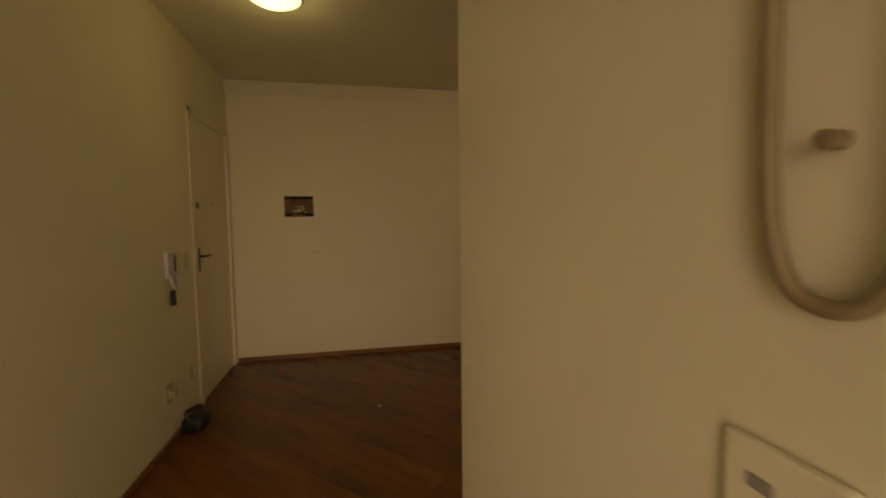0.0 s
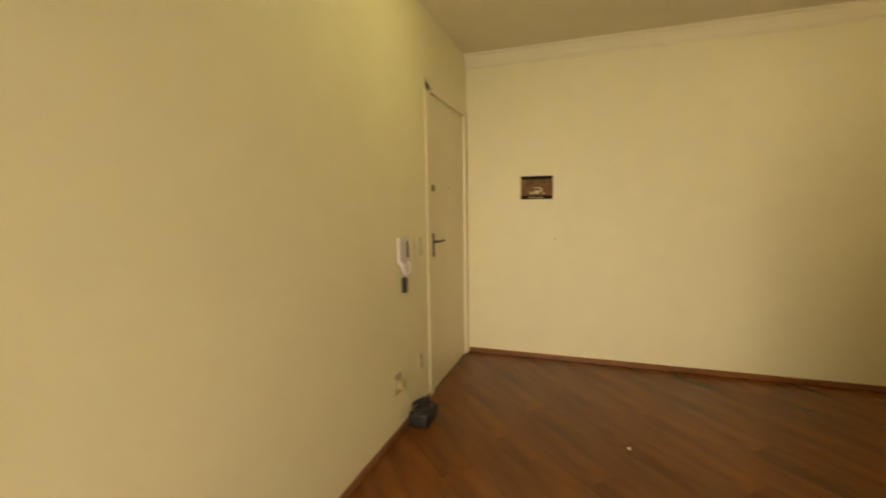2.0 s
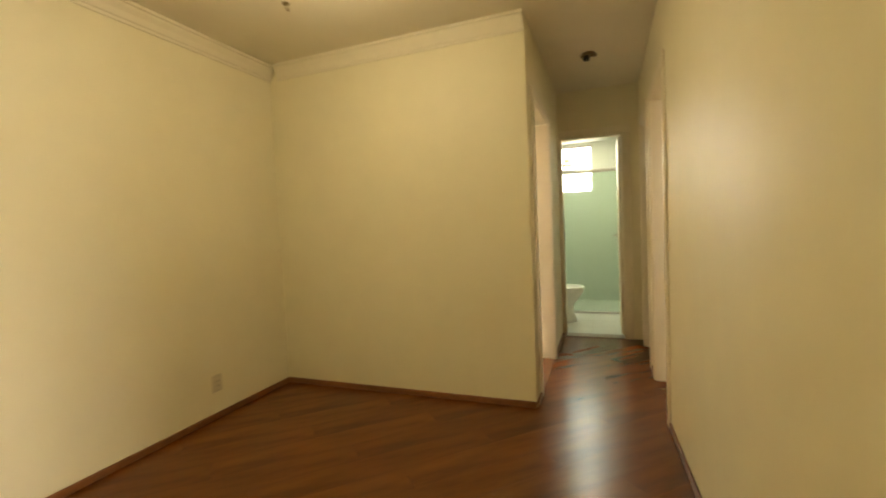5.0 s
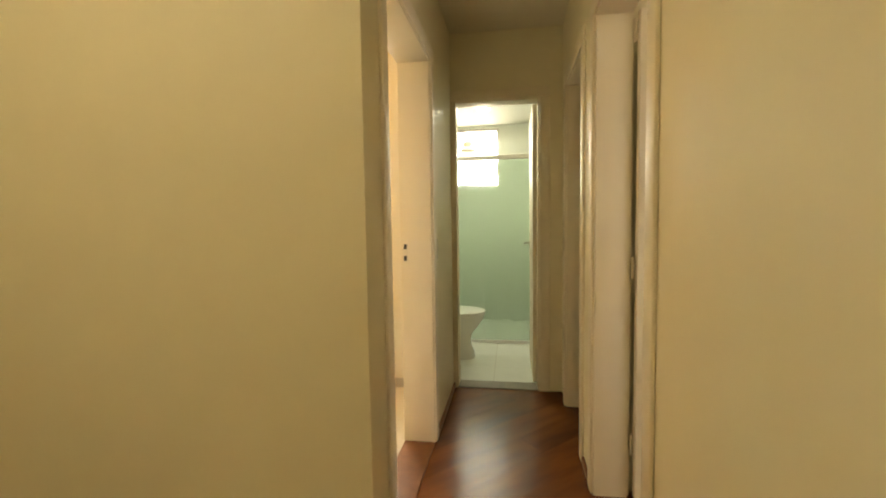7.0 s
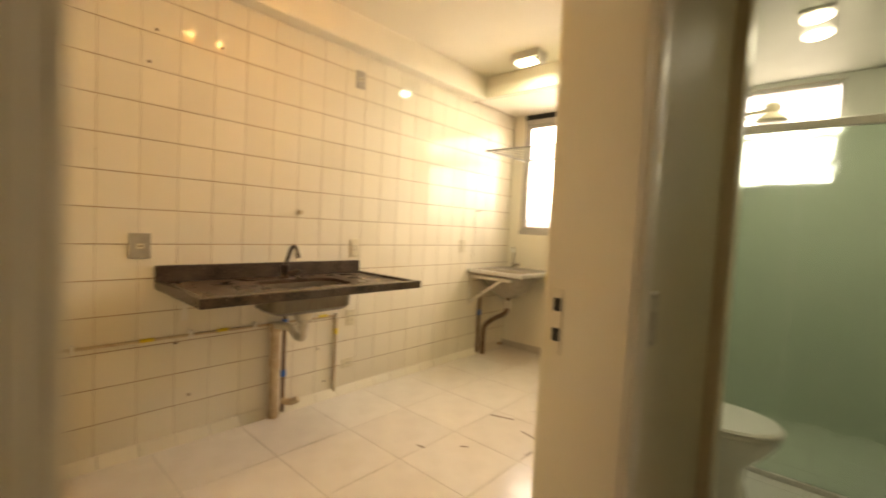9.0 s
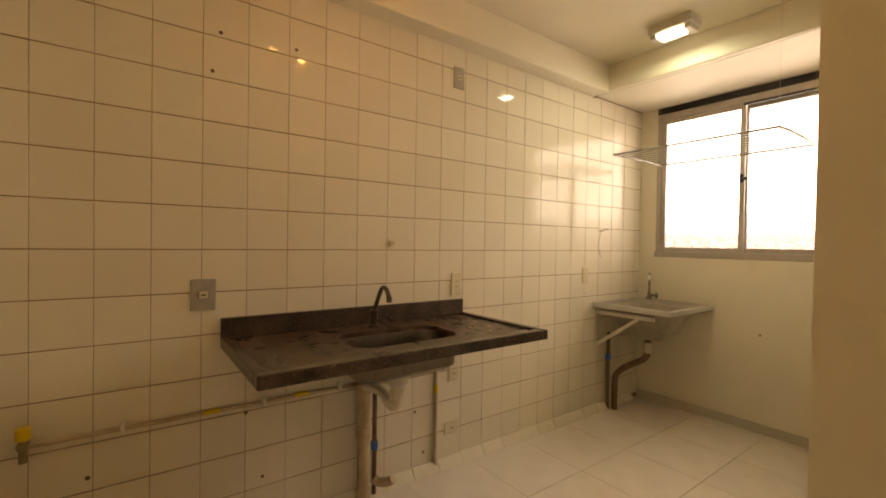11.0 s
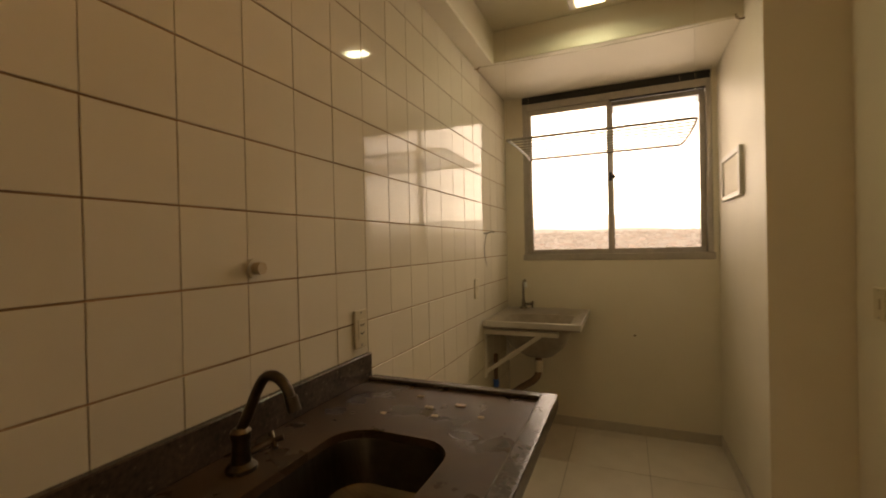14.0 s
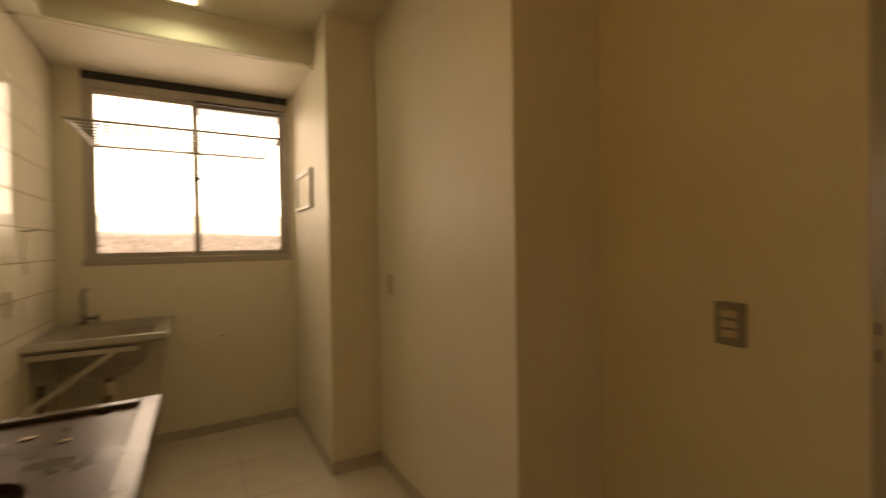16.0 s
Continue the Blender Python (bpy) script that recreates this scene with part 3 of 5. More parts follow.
# ---------------------------------------------------------------- living room and entry
def wall_plate(name, centre, out, label, category, w=0.075, h=0.118, mat=PLATE, kind="outlet"):
    """A small cover plate on a wall with its insert. out: plan direction away from the wall."""
    x, y, z = centre
    t = thing(name, (x, y, z), label, category, group="wall outlets" if category == "outlet" else "light switches" if category == "switch" else "")

    def bit(n, u0, u1, z0, z1, d0, d1, m, bev=0.0015, lab="", par=None):
        if out[0]:
            a, b = sorted((x + out[0] * d0, x + out[0] * d1))
            s = (a, b, y + u0, y + u1)
        else:
            a, b = sorted((y + out[1] * d0, y + out[1] * d1))
            s = (x + u0, x + u1, a, b)
        return part(n, slab(*s, z + z0, z + z1, bevel=bev), m, par or t, lab)

    bit("cover_plate", -w / 2, w / 2, -h / 2, h / 2, 0.0, 0.009, mat, 0.003)
    if kind == "outlet":
        bit("insert", -w * 0.3, w * 0.3, -h * 0.25, h * 0.25, 0.009, 0.0115, PLATE)
        for dz in (-0.014, 0.014):
            for du in (-0.009, 0.0, 0.009):
                bit("socket_hole", du - 0.0025, du + 0.0025, dz - 0.0025 - (0.004 if du == 0 else 0), dz + 0.0025 - (0.004 if du == 0 else 0), 0.0112, 0.0125, SLOT, 0, "dark socket hole")
    elif kind == "switch":
        bit("rocker", -w * 0.17, w * 0.17, -h * 0.17, h * 0.17, 0.009, 0.0135, PLATE, 0.002)
    elif kind == "keys":
        for dz in (-0.030, 0.0, 0.030):
            bit("rocker", -w * 0.27, w * 0.27, dz - 0.011, dz + 0.011, 0.009, 0.0135, PLATE, 0.002)
    elif kind == "single":
        bit("insert", -0.016, 0.016, -0.013, 0.013, 0.009, 0.0125, PLATE)
        bit("socket_hole", -0.009, 0.009, -0.003, 0.003, 0.0122, 0.0135, SLOT, 0, "dark socket slot")
    for dz in (-h * 0.42, h * 0.42):
        bit("screw", -0.003, 0.003, dz - 0.003, dz + 0.003, 0.009, 0.0102, GREYPLATE, 0)
    return t


wall_plate("wall_outlet", (-2.15, -0.703, 0.241), (1, 0), "ivory wall outlet low on the cream wall", "outlet")
wall_plate("wall_outlet", (-0.645, -3.94, 0.305), (0, 1), "yellowed wall outlet with a small plug in it", "outlet", w=0.085, h=0.12, mat=YELLOWED)
wall_plate("wall_outlet", (-0.995, -3.94, 0.315), (0, 1), "small yellowed telephone outlet beside the entry door", "outlet", w=0.05, h=0.09, mat=YELLOWED, kind="single")
wall_plate("light_switch", (-1.02, -3.94, 1.06), (0, 1), "ivory light switch beside the entry door", "switch", kind="switch")
wall_plate("light_switch", (-0.09, 1.19, 1.085), (1, 0), "ivory light switch on the corridor wall", "switch", kind="switch")

# intercom with a dark handset cord end hanging below it
t = thing("intercom", (-0.765, -3.94, 1.0), "white wall intercom with handset and dark tail", "intercom")
part("base", slab(-0.835, -0.690, -3.94, -3.922, 0.985, 1.14, bevel=0.005, seg=2), LILAC, t)
part("cradle_slot", slab(-0.800, -0.782, -3.923, -3.919, 1.02, 1.115), SLOT, t, "dark cradle slot")
bm = tube(bmesh.new(), [(-0.705, -3.918, 1.00), (-0.698, -3.908, 0.965), (-0.712, -3.900, 0.930), (-0.745, -3.898, 0.925), (-0.775, -3.902, 0.955), (-0.79, -3.915, 0.992)], 0.0095, n=10)
handset = part("handset", bm, LILAC, t, "white plastic handset loop", smooth=True)
part("cord", tube(bmesh.new(), [(-0.745, -3.900, 0.925), (-0.752, -3.905, 0.94), (-0.765, -3.915, 0.985)], 0.004), GREYPLATE, handset, "thin grey cord")
part("tail_cord", tube(bmesh.new(), [(-0.752, -3.915, 0.90), (-0.748, -3.912, 0.915), (-0.748, -3.904, 0.928)], 0.004), BLACK, t)
part("tail_plug", slab(-0.768, -0.738, -3.94, -3.912, 0.815, 0.905, bevel=0.006, seg=2), BLACK, t, "black plug hanging by the cord")

# small black power adapter on the floor with its cable
t = thing("power_adapter", (-0.81, -3.86, 0.0), "black power adapter with a cable coil on the floor", "adapter")
part("body", slab(-0.93, -0.745, -3.92, -3.80, 0.001, 0.085, bevel=0.012, seg=3), BLACK, t, smooth=True)
part("cable", tube(bmesh.new(), [(-0.645, -3.925, 0.30), (-0.655, -3.90, 0.28), (-0.69, -3.885, 0.20), (-0.72, -3.88, 0.13), (-0.76, -3.87, 0.075), (-0.80, -3.87, 0.062)], 0.003), YELLOWED, t, "thin yellowed cable")
pts = [(-0.82 + (0.075 + 0.008 * (k % 3)) * math.cos(k * 0.9), -3.862 + 0.055 * math.sin(k * 0.9), 0.090 + 0.0014 * k) for k in range(26)]
part("cable_coil", tube(bmesh.new(), pts, 0.0045, n=6), BLACK, t)
part("plug", slab(-0.668, -0.622, -3.932, -3.895, 0.285, 0.325, bevel=0.006, seg=2), YELLOWED, t, "yellowed plug")

# small picture on the west wall
t = thing("picture", (-2.15, -3.335, 1.36), "small unframed sepia print with dark borders", "picture")
part("print", slab(-2.15, -2.143, -3.468, -3.207, 1.39, 1.525), PHOTO, t)
part("border", slab(-2.15, -2.1425, -3.468, -3.207, 1.525, 1.552), PHOTODARK, t, "dark top border")
part("border", slab(-2.15, -2.1425, -3.468, -3.207, 1.361, 1.39), PHOTODARK, t, "dark bottom border")
for y, z, w, h in ((-3.335, 1.420, 0.040, 0.030), (-3.30, 1.435, 0.018, 0.034), (-3.375, 1.412, 0.026, 0.016), (-3.33, 1.455, 0.060, 0.008), (-3.28, 1.408, 0.02, 0.012), (-3.34, 1.375, 0.12, 0.005)):
    part("pale_detail", slab(-2.143, -2.1415, y - w / 2, y + w / 2, z - h / 2, z + h / 2), PALEPRINT, t, "pale detail of the print")
tagged(part("wall_nail", rod(bmesh.new(), (-2.15, -3.185, 1.03), (-2.142, -3.185, 1.03), 0.006, n=8), BRONZE), "small bare nail in the wall", "nail")
tagged(part("floor_crumb", slab(-0.893, -0.873, -2.697, -2.683, 0.0, 0.004, bevel=0.001), PALEPRINT), "pale crumb of plaster on the floor", "crumb")

# hanging beige cable loop with its hook and a switch box on the passage wall
t = thing("cable_loop", (1.88, -2.51, 1.24), "beige cable hanging in a loop on the passage wall", "cable")
part("cable", tube(bmesh.new(), [(1.838, -2.522, 1.72), (1.834, -2.522, 1.55), (1.834, -2.522, 1.40), (1.839, -2.522, 1.31), (1.856, -2.523, 1.263), (1.885, -2.523, 1.250),
                                 (1.914, -2.523, 1.263), (1.931, -2.522, 1.31), (1.936, -2.522, 1.40), (1.936, -2.522, 1.55), (1.932, -2.522, 1.72)], 0.007), BEIGE, t, smooth=True)
part("hook", rod(bmesh.new(), (1.878, -2.51, 1.367), (1.878, -2.528, 1.367), 0.007), BEIGE, t)
part("clip", slab(1.825, 1.945, -2.532, -2.51, 1.712, 1.732, bevel=0.003), BEIGE, t)
t = thing("switch_box", (1.86, -2.51, 1.02), "beige plastic switch box on the passage wall", "switch")
part("cover", slab(1.80, 1.905, -2.521, -2.51, 1.02, 1.128, bevel=0.004, seg=2), PAINT, t)
part("rocker", slab(1.826, 1.850, -2.524, -2.521, 1.088, 1.100, bevel=0.001), GREYPLATE, t)


# ceiling lights
def spot_pair(name, x, y, z, label, bulb, dx, dy):
    """A ceiling bar with two tilted spot heads, the lit faces downwards."""
    t = thing(name, (x, y, z), label, "ceiling light")
    bm = rod(bmesh.new(), (x, y, z - 0.022), (x, y, z), 0.05, n=24)
    part("ceiling_rose", bm, CHROME, t, smooth=True)
    part("bar", tube(bmesh.new(), [(x - dx, y - dy, z - 0.03), (x, y, z - 0.026), (x + dx, y + dy, z - 0.03)], 0.008), CHROME, t)
    for s in (-1, 1):
        c = Vector((x + s * dx, y + s * dy, z - 0.03))
        part("stem", rod(bmesh.new(), c, c - Vector((0, 0, 0.045)), 0.006), DARK, t)
        bm = bmesh.new()
        lathe(bm, [(0.016, -0.040), (0.022, -0.048), (0.036, -0.095), (0.038, -0.108), (0.034, -0.108), (0.030, -0.095), (0.012, -0.06)], c, n=20)
        shade = part("spot_shade", bm, CHROME, t, "small chrome spot shade", smooth=True)
        bm = bmesh.new()
        lathe(bm, [(0.004, -0.062), (0.029, -0.094), (0.032, -0.108), (0.024, -0.122), (0.006, -0.128)], c, n=18)
        part("bulb", bm, bulb, shade, "lit reflector bulb", smooth=True)


spot_pair("spot_lamp", -0.84, -1.12, H, "two-spot chrome ceiling lamp, both bulbs lit", BULB, 0.06, 0.02)
spot_pair("kitchen_spot_lamp", -1.52, 1.385, HK, "two-spot ceiling lamp with warm bulbs in the kitchen", WARMBULB, 0.01, 0.105)

t = thing("dome_lamp", (-0.50, -3.24, H), "lit round glass dome lamp on the ceiling", "ceiling light")
part("rim", lathe(bmesh.new(), [(0.155, 0.0), (0.155, -0.016), (0.145, -0.022), (0.140, -0.012), (0.14, 0.0)], (-0.50, -3.24, H), n=40), CHROME, t, smooth=True)
part("dome", lathe(bmesh.new(), [(0.139, -0.006), (0.134, -0.02), (0.112, -0.040), (0.07, -0.053), (0.012, -0.058)], (-0.50, -3.24, H), n=40), ENTRYBULB, t, "lit white glass dome", smooth=True)

t = thing("unlit_fitting", (0.27, 0.90, H), "unlit dark lamp fitting on the corridor ceiling", "ceiling light")
part("base", lathe(bmesh.new(), [(0.052, 0.0), (0.052, -0.012), (0.03, -0.02), (0.028, -0.02)], (0.27, 0.90, H), n=24), BRONZE, t, smooth=True)
part("socket", lathe(bmesh.new(), [(0.024, -0.018), (0.026, -0.05), (0.020, -0.055)], (0.255, 0.90, H), n=18), DARK, t, smooth=True)
part("bracket", slab(0.21, 0.335, 0.885, 0.915, H - 0.03, H - 0.012, bevel=0.003), BRONZE, t)
t = thing("ceiling_hook", (-1.34, -0.74, H), "small metal hook in the ceiling", "hook")
part("rose", lathe(bmesh.new(), [(0.020, 0.0), (0.020, -0.006), (0.008, -0.012)], (-1.34, -0.74, H), n=16), BRONZE, t, smooth=True)
part("hook_wire", tube(bmesh.new(), [(-1.34, -0.74, H - 0.008), (-1.34, -0.74, H - 0.03), (-1.328, -0.74, H - 0.045), (-1.318, -0.74, H - 0.03)], 0.003), BRONZE, t)


# ---------------------------------------------------------------- kitchen
TX = -2.385                                     # face of the wall tiles
t = thing("worktop", (TX, 1.5, 0.85), "dark granite worktop with raised rim, dusty", "worktop")
X0, X1, Y0, Y1 = TX, -1.735, 0.876, 2.172
SX0, SX1, SY0, SY1 = -2.205, -1.905, 1.285, 1.800


def plate_with_hole(outer, hole, z0, z1):
    """A slab between two outlines with equal counts of points, open in the middle."""
    bm = bmesh.new()
    rows = [[bm.verts.new((*p, z)) for p in o] for o, z in ((outer, z0), (outer, z1), (hole, z1), (hole, z0))]
    n = len(outer)
    for a, b in zip(rows, rows[1:] + rows[:1]):
        for j in range(n):
            bm.faces.new((a[j], a[(j + 1) % n], b[(j + 1) % n], b[j]))
    bmesh.ops.recalc_face_normals(bm, faces=bm.faces[:])
    return bm


hole = rounded(SX0, SX1, SY0, SY1, 0.085, 8)
cx, cy = (SX0 + SX1) / 2, (SY0 + SY1) / 2
outer = []
for px, py in hole:                             # the outline of the top, met by rays from the bowl's middle
    dx, dy = px - cx, py - cy
    k = min((X1 - cx) / dx if dx > 1e-6 else (X0 - cx) / dx if dx < -1e-6 else 1e9, (Y1 - cy) / dy if dy > 1e-6 else (Y0 - cy) / dy if dy < -1e-6 else 1e9)
    outer.append((cx + k * dx, cy + k * dy))
for corner in ((X1, Y1), (X0, Y1), (X0, Y0), (X1, Y0)):
    j = min(range(len(outer)), key=lambda i: (outer[i][0] - corner[0]) ** 2 + (outer[i][1] - corner[1]) ** 2)
    outer[j] = corner
part("top", plate_with_hole(outer, hole, 0.872, 0.893), DUSTY, t, "dusty brown granite top")
part("front_rim", slab(X1 - 0.045, X1 + 0.003, Y0 - 0.003, Y1 + 0.003, 0.860, 0.906, bevel=0.005, seg=2), GRANITE, t)
for a, b in ((Y0 - 0.003, Y0 + 0.035), (Y1 - 0.035, Y1 + 0.003)):
    part("end_rim", slab(X0 + 0.022, X1 - 0.046, a, b, 0.861, 0.905, bevel=0.005, seg=2), GRANITE, t)
part("backsplash", slab(X0, X0 + 0.021, Y0, Y1 - 0.005, 0.893, 0.982, bevel=0.003), GRANITE, t, "dark granite upstand")
for y in (1.02, 2.06):
    bm = box(bmesh.new(), X0, X0 + 0.42, y - 0.015, y + 0.015, 0.858, 0.871)
    box(bm, X0, X0 + 0.012, y - 0.015, y + 0.015, 0.68, 0.858)
    part("bracket", bm, WHITEMETAL, t, "white steel wall bracket")

# steel bowl: walls, floor and flange as one shell with thickness
bm = bmesh.new()
prof = [(0.018, 0.871), (0.0, 0.871), (-0.004, 0.85), (-0.012, 0.765), (-0.045, 0.742), (-0.10, 0.738), (-0.10, 0.732), (-0.043, 0.736), (-0.008, 0.760), (0.0, 0.848), (0.004, 0.866), (0.018, 0.866)]
rings = []
for off, z in prof:
    o = rounded(SX0 - off, SX1 + off, SY0 - off, SY1 + off, max(0.085 + off, 0.03), 8)
    rings.append([bm.verts.new((*p, z)) for p in o])
for a, b in zip(rings[:5], rings[1:6]):
    for j in range(len(a)):
        bm.faces.new((a[j], a[(j + 1) % len(a)], b[(j + 1) % len(a)], b[j]))
for a, b in zip(rings[6:11], rings[7:12]):
    for j in range(len(a)):
        bm.faces.new((a[j], a[(j + 1) % len(a)], b[(j + 1) % len(a)], b[j]))
bm.faces.new(rings[5]), bm.faces.new(rings[6])
for j in range(len(rings[0])):
    bm.faces.new((rings[11][j], rings[11][(j + 1) % len(rings[0])], rings[0][(j + 1) % len(rings[0])], rings[0][j]))
bmesh.ops.recalc_face_normals(bm, faces=bm.faces[:])
t = thing("sink", (cx, cy, 0.73), "stained stainless steel sink bowl under the worktop", "sink")
bowl = part("bowl", bm, STEEL, t, smooth=True)
part("drain", lathe(bmesh.new(), [(0.045, 0.0), (0.045, 0.004), (0.034, 0.003), (0.012, 0.001)], (cx, cy, 0.738), n=24), DARK, t, "dark drain strainer", smooth=True)
part("drain_cup", lathe(bmesh.new(), [(0.05, 0.0), (0.048, -0.05), (0.03, -0.07), (0.026, -0.09)], (cx, cy, 0.732), n=24), PVC, t, smooth=True)

# mixer tap with arched spout
fx, fy = -2.285, 1.54
t = thing("kitchen_tap", (fx, fy, 0.893), "worn chrome mixer tap with arched spout", "tap")
part("base", lathe(bmesh.new(), [(0.032, 0.0), (0.031, 0.008), (0.020, 0.016), (0.017, 0.06), (0.021, 0.070), (0.021, 0.080), (0.013, 0.088)], (fx, fy, 0.893), n=20), TAPMETAL, t, smooth=True)
part("spout", tube(bmesh.new(), [(fx, fy, 0.972), (fx + 0.022, fy + 0.004, 1.018), (fx + 0.046, fy + 0.008, 1.068), (fx + 0.064, fy + 0.010, 1.089), (fx + 0.090, fy + 0.010, 1.092), (fx + 0.114, fy + 0.010, 1.076), (fx + 0.128, fy + 0.010, 1.050)], 0.0108, n=12), TAPMETAL, t, smooth=True)
part("nozzle", rod(bmesh.new(), (fx + 0.136, fy + 0.010, 1.028), (fx + 0.127, fy + 0.010, 1.056), 0.0132), TAPMETAL, t, smooth=True)
bm = rod(bmesh.new(), (fx, fy, 0.92), (fx + 0.03, fy + 0.055, 0.935), 0.009)
rod(bm, (fx + 0.02, fy + 0.062, 0.947), (fx + 0.046, fy + 0.048, 0.923), 0.0065), rod(bm, (fx + 0.015, fy + 0.04, 0.93), (fx + 0.05, fy + 0.068, 0.94), 0.0065)
part("cross_handle", bm, TAPMETAL, t, smooth=True)

# pipes under the sink
t = thing("sink_waste_pipe", (-2.335, 1.52, 0), "stained white plastic waste pipe with trap", "pipe")
part("riser", rod(bmesh.new(), (-2.335, 1.515, 0.0), (-2.335, 1.515, 0.60), 0.031, n=18), STAINED, t, smooth=True)
for z in (0.05, 0.36, 0.58):
    part("collar", rod(bmesh.new(), (-2.335, 1.515, z - 0.025), (-2.335, 1.515, z + 0.025), 0.036, n=18), STAINED, t, smooth=True)
part("trap", tube(bmesh.new(), [(cx, cy, 0.655), (cx, cy, 0.60), (cx - 0.025, cy + 0.005, 0.565), (cx - 0.08, cy + 0.005, 0.56), (cx - 0.125, cy, 0.59), (cx - 0.17, cy - 0.015, 0.605), (-2.30, 1.515, 0.60), (-2.335, 1.515, 0.585)], 0.024, n=14), PVC, t, "white plastic trap", smooth=True)
part("trap_nut", rod(bmesh.new(), (cx, cy, 0.615), (cx, cy, 0.65), 0.034, n=10), PVC, t)
t = thing("sink_supply_pipe", (-2.35, 1.58, 0), "brown supply pipe with blue couplings", "pipe")
part("riser", rod(bmesh.new(), (-2.35, 1.585, 0.02), (-2.35, 1.585, 0.70), 0.0115), RUST, t, smooth=True)
for z in (0.27, 0.60, 0.665):
    part("coupling", rod(bmesh.new(), (-2.35, 1.585, z - 0.02), (-2.35, 1.585, z + 0.02), 0.018), BLUE, t, "blue plastic coupling", smooth=True)
part("elbow", tube(bmesh.new(), [(-2.35, 1.585, 0.10), (-2.33, 1.60, 0.085), (-2.295, 1.63, 0.09), (-2.27, 1.65, 0.11)], 0.022), STAINED, t, smooth=True)
t = thing("gas_pipe", (-2.37, 1.0, 0.6), "painted pipe along the tiles with yellow bands", "pipe")
part("run", rod(bmesh.new(), (-2.373, 0.30, 0.602), (-2.373, 1.975, 0.590), 0.0085), STAINED, t, smooth=True)
part("drop", rod(bmesh.new(), (-2.373, 1.985, 0.03), (-2.373, 1.985, 0.602), 0.010), STAINED, t, smooth=True)
part("elbow", rod(bmesh.new(), (-2.373, 1.985, 0.572), (-2.373, 1.985, 0.612), 0.017), PVC, t, smooth=True)
for y in (0.845, 1.215, 1.88):
    part("band", rod(bmesh.new(), (-2.373, y - 0.03, 0.5985), (-2.373, y + 0.03, 0.5985), 0.0105), YELLOW, t, "yellow warning band", smooth=True)
part("band", rod(bmesh.new(), (-2.373, 1.985, 0.46), (-2.373, 1.985, 0.50), 0.0135), YELLOW, t, "yellow warning band", smooth=True)
for y in (0.55, 1.05, 1.40, 1.75):
    part("clip", slab(-2.387, -2.357, y - 0.008, y + 0.008, 0.580, 0.622, bevel=0.003), WHITEMETAL, t)
t = thing("gas_valve", (-2.36, 0.287, 0.6), "small brass gas valve with yellow cap", "valve")
part("body", rod(bmesh.new(), (-2.385, 0.287, 0.62), (-2.325, 0.287, 0.62), 0.016), BRONZE, t, smooth=True)
part("cap", rod(bmesh.new(), (-2.345, 0.287, 0.636), (-2.345, 0.287, 0.675), 0.02), YELLOW, t, smooth=True)
part("tail", rod(bmesh.new(), (-2.345, 0.287, 0.56), (-2.345, 0.287, 0.604), 0.012), BRONZE, t, smooth=True)

# plates on the tiles
wall_plate("wall_outlet", (TX, 0.812, 1.083), (1, 0), "grey metal outlet plate on the kitchen tiles", "outlet", w=0.092, h=0.128, mat=GREYPLATE, kind="single")
wall_plate("wall_outlet", (TX, 2.121, 2.275), (1, 0), "grey metal outlet plate high on the tiles", "outlet", w=0.078, h=0.125, mat=GREYPLATE, kind="single")
wall_plate("wall_outlet", (TX, 2.125, 1.072), (1, 0), "ivory double outlet on the tiles above the worktop", "outlet", w=0.075, h=0.13)
wall_plate("wall_outlet", (TX, 3.370, 1.085), (1, 0), "ivory blank plate on the tiles beside the laundry tub", "outlet", w=0.07, h=0.12, kind="switch")
wall_plate("wall_outlet", (TX, 2.115, 0.560), (1, 0), "ivory outlet on the tiles below the worktop", "outlet", w=0.07, h=0.12)
wall_plate("wall_outlet", (TX, 2.104, 0.225), (1, 0), "small stained outlet low on the tiles", "outlet", w=0.10, h=0.07, kind="single")
wall_plate("blank_plate", (-0.685, 2.955, 1.10), (-1, 0), "ivory blank plate on the painted kitchen wall", "plate", kind="switch")
wall_plate("light_switch", (-0.26, 1.37, 1.075), (-1, 0), "grey three-key switch plate beside the kitchen door", "switch", w=0.085, h=0.128, mat=GREYPLATE, kind="keys")
t = thing("wall_plug", (TX, 1.677, 1.303), "round plastic plug closing a water outlet", "plug")
part("rosette", rod(bmesh.new(), (TX, 1.677, 1.303), (TX + 0.008, 1.677, 1.303), 0.024, n=20), PVC, t, smooth=True)
part("cap", rod(bmesh.new(), (TX + 0.008, 1.677, 1.303), (TX + 0.03, 1.677, 1.303), 0.015, n=16), STAINED, t, smooth=True)
for y, z in ((0.84, 2.0), (0.87, 2.165), (1.18, 2.18), (1.85, 0.37), (1.91, 0.13), (0.98, 0.56), (0.45, 0.44), (1.05, 0.26)):
    tagged(part("screw_hole", rod(bmesh.new(), (TX - 0.001, y, z), (TX + 0.0015, y, z), 0.008, n=10), RUST), "rusty screw plug in a wall tile", "screw plug", "screw plugs in the tiles")

tagged(part("wall_screw", rod(bmesh.new(), (-1.493, 4.15, 0.695), (-1.493, 4.146, 0.695), 0.008, n=10), BRONZE), "small rusty screw in the wall under the window", "screw")

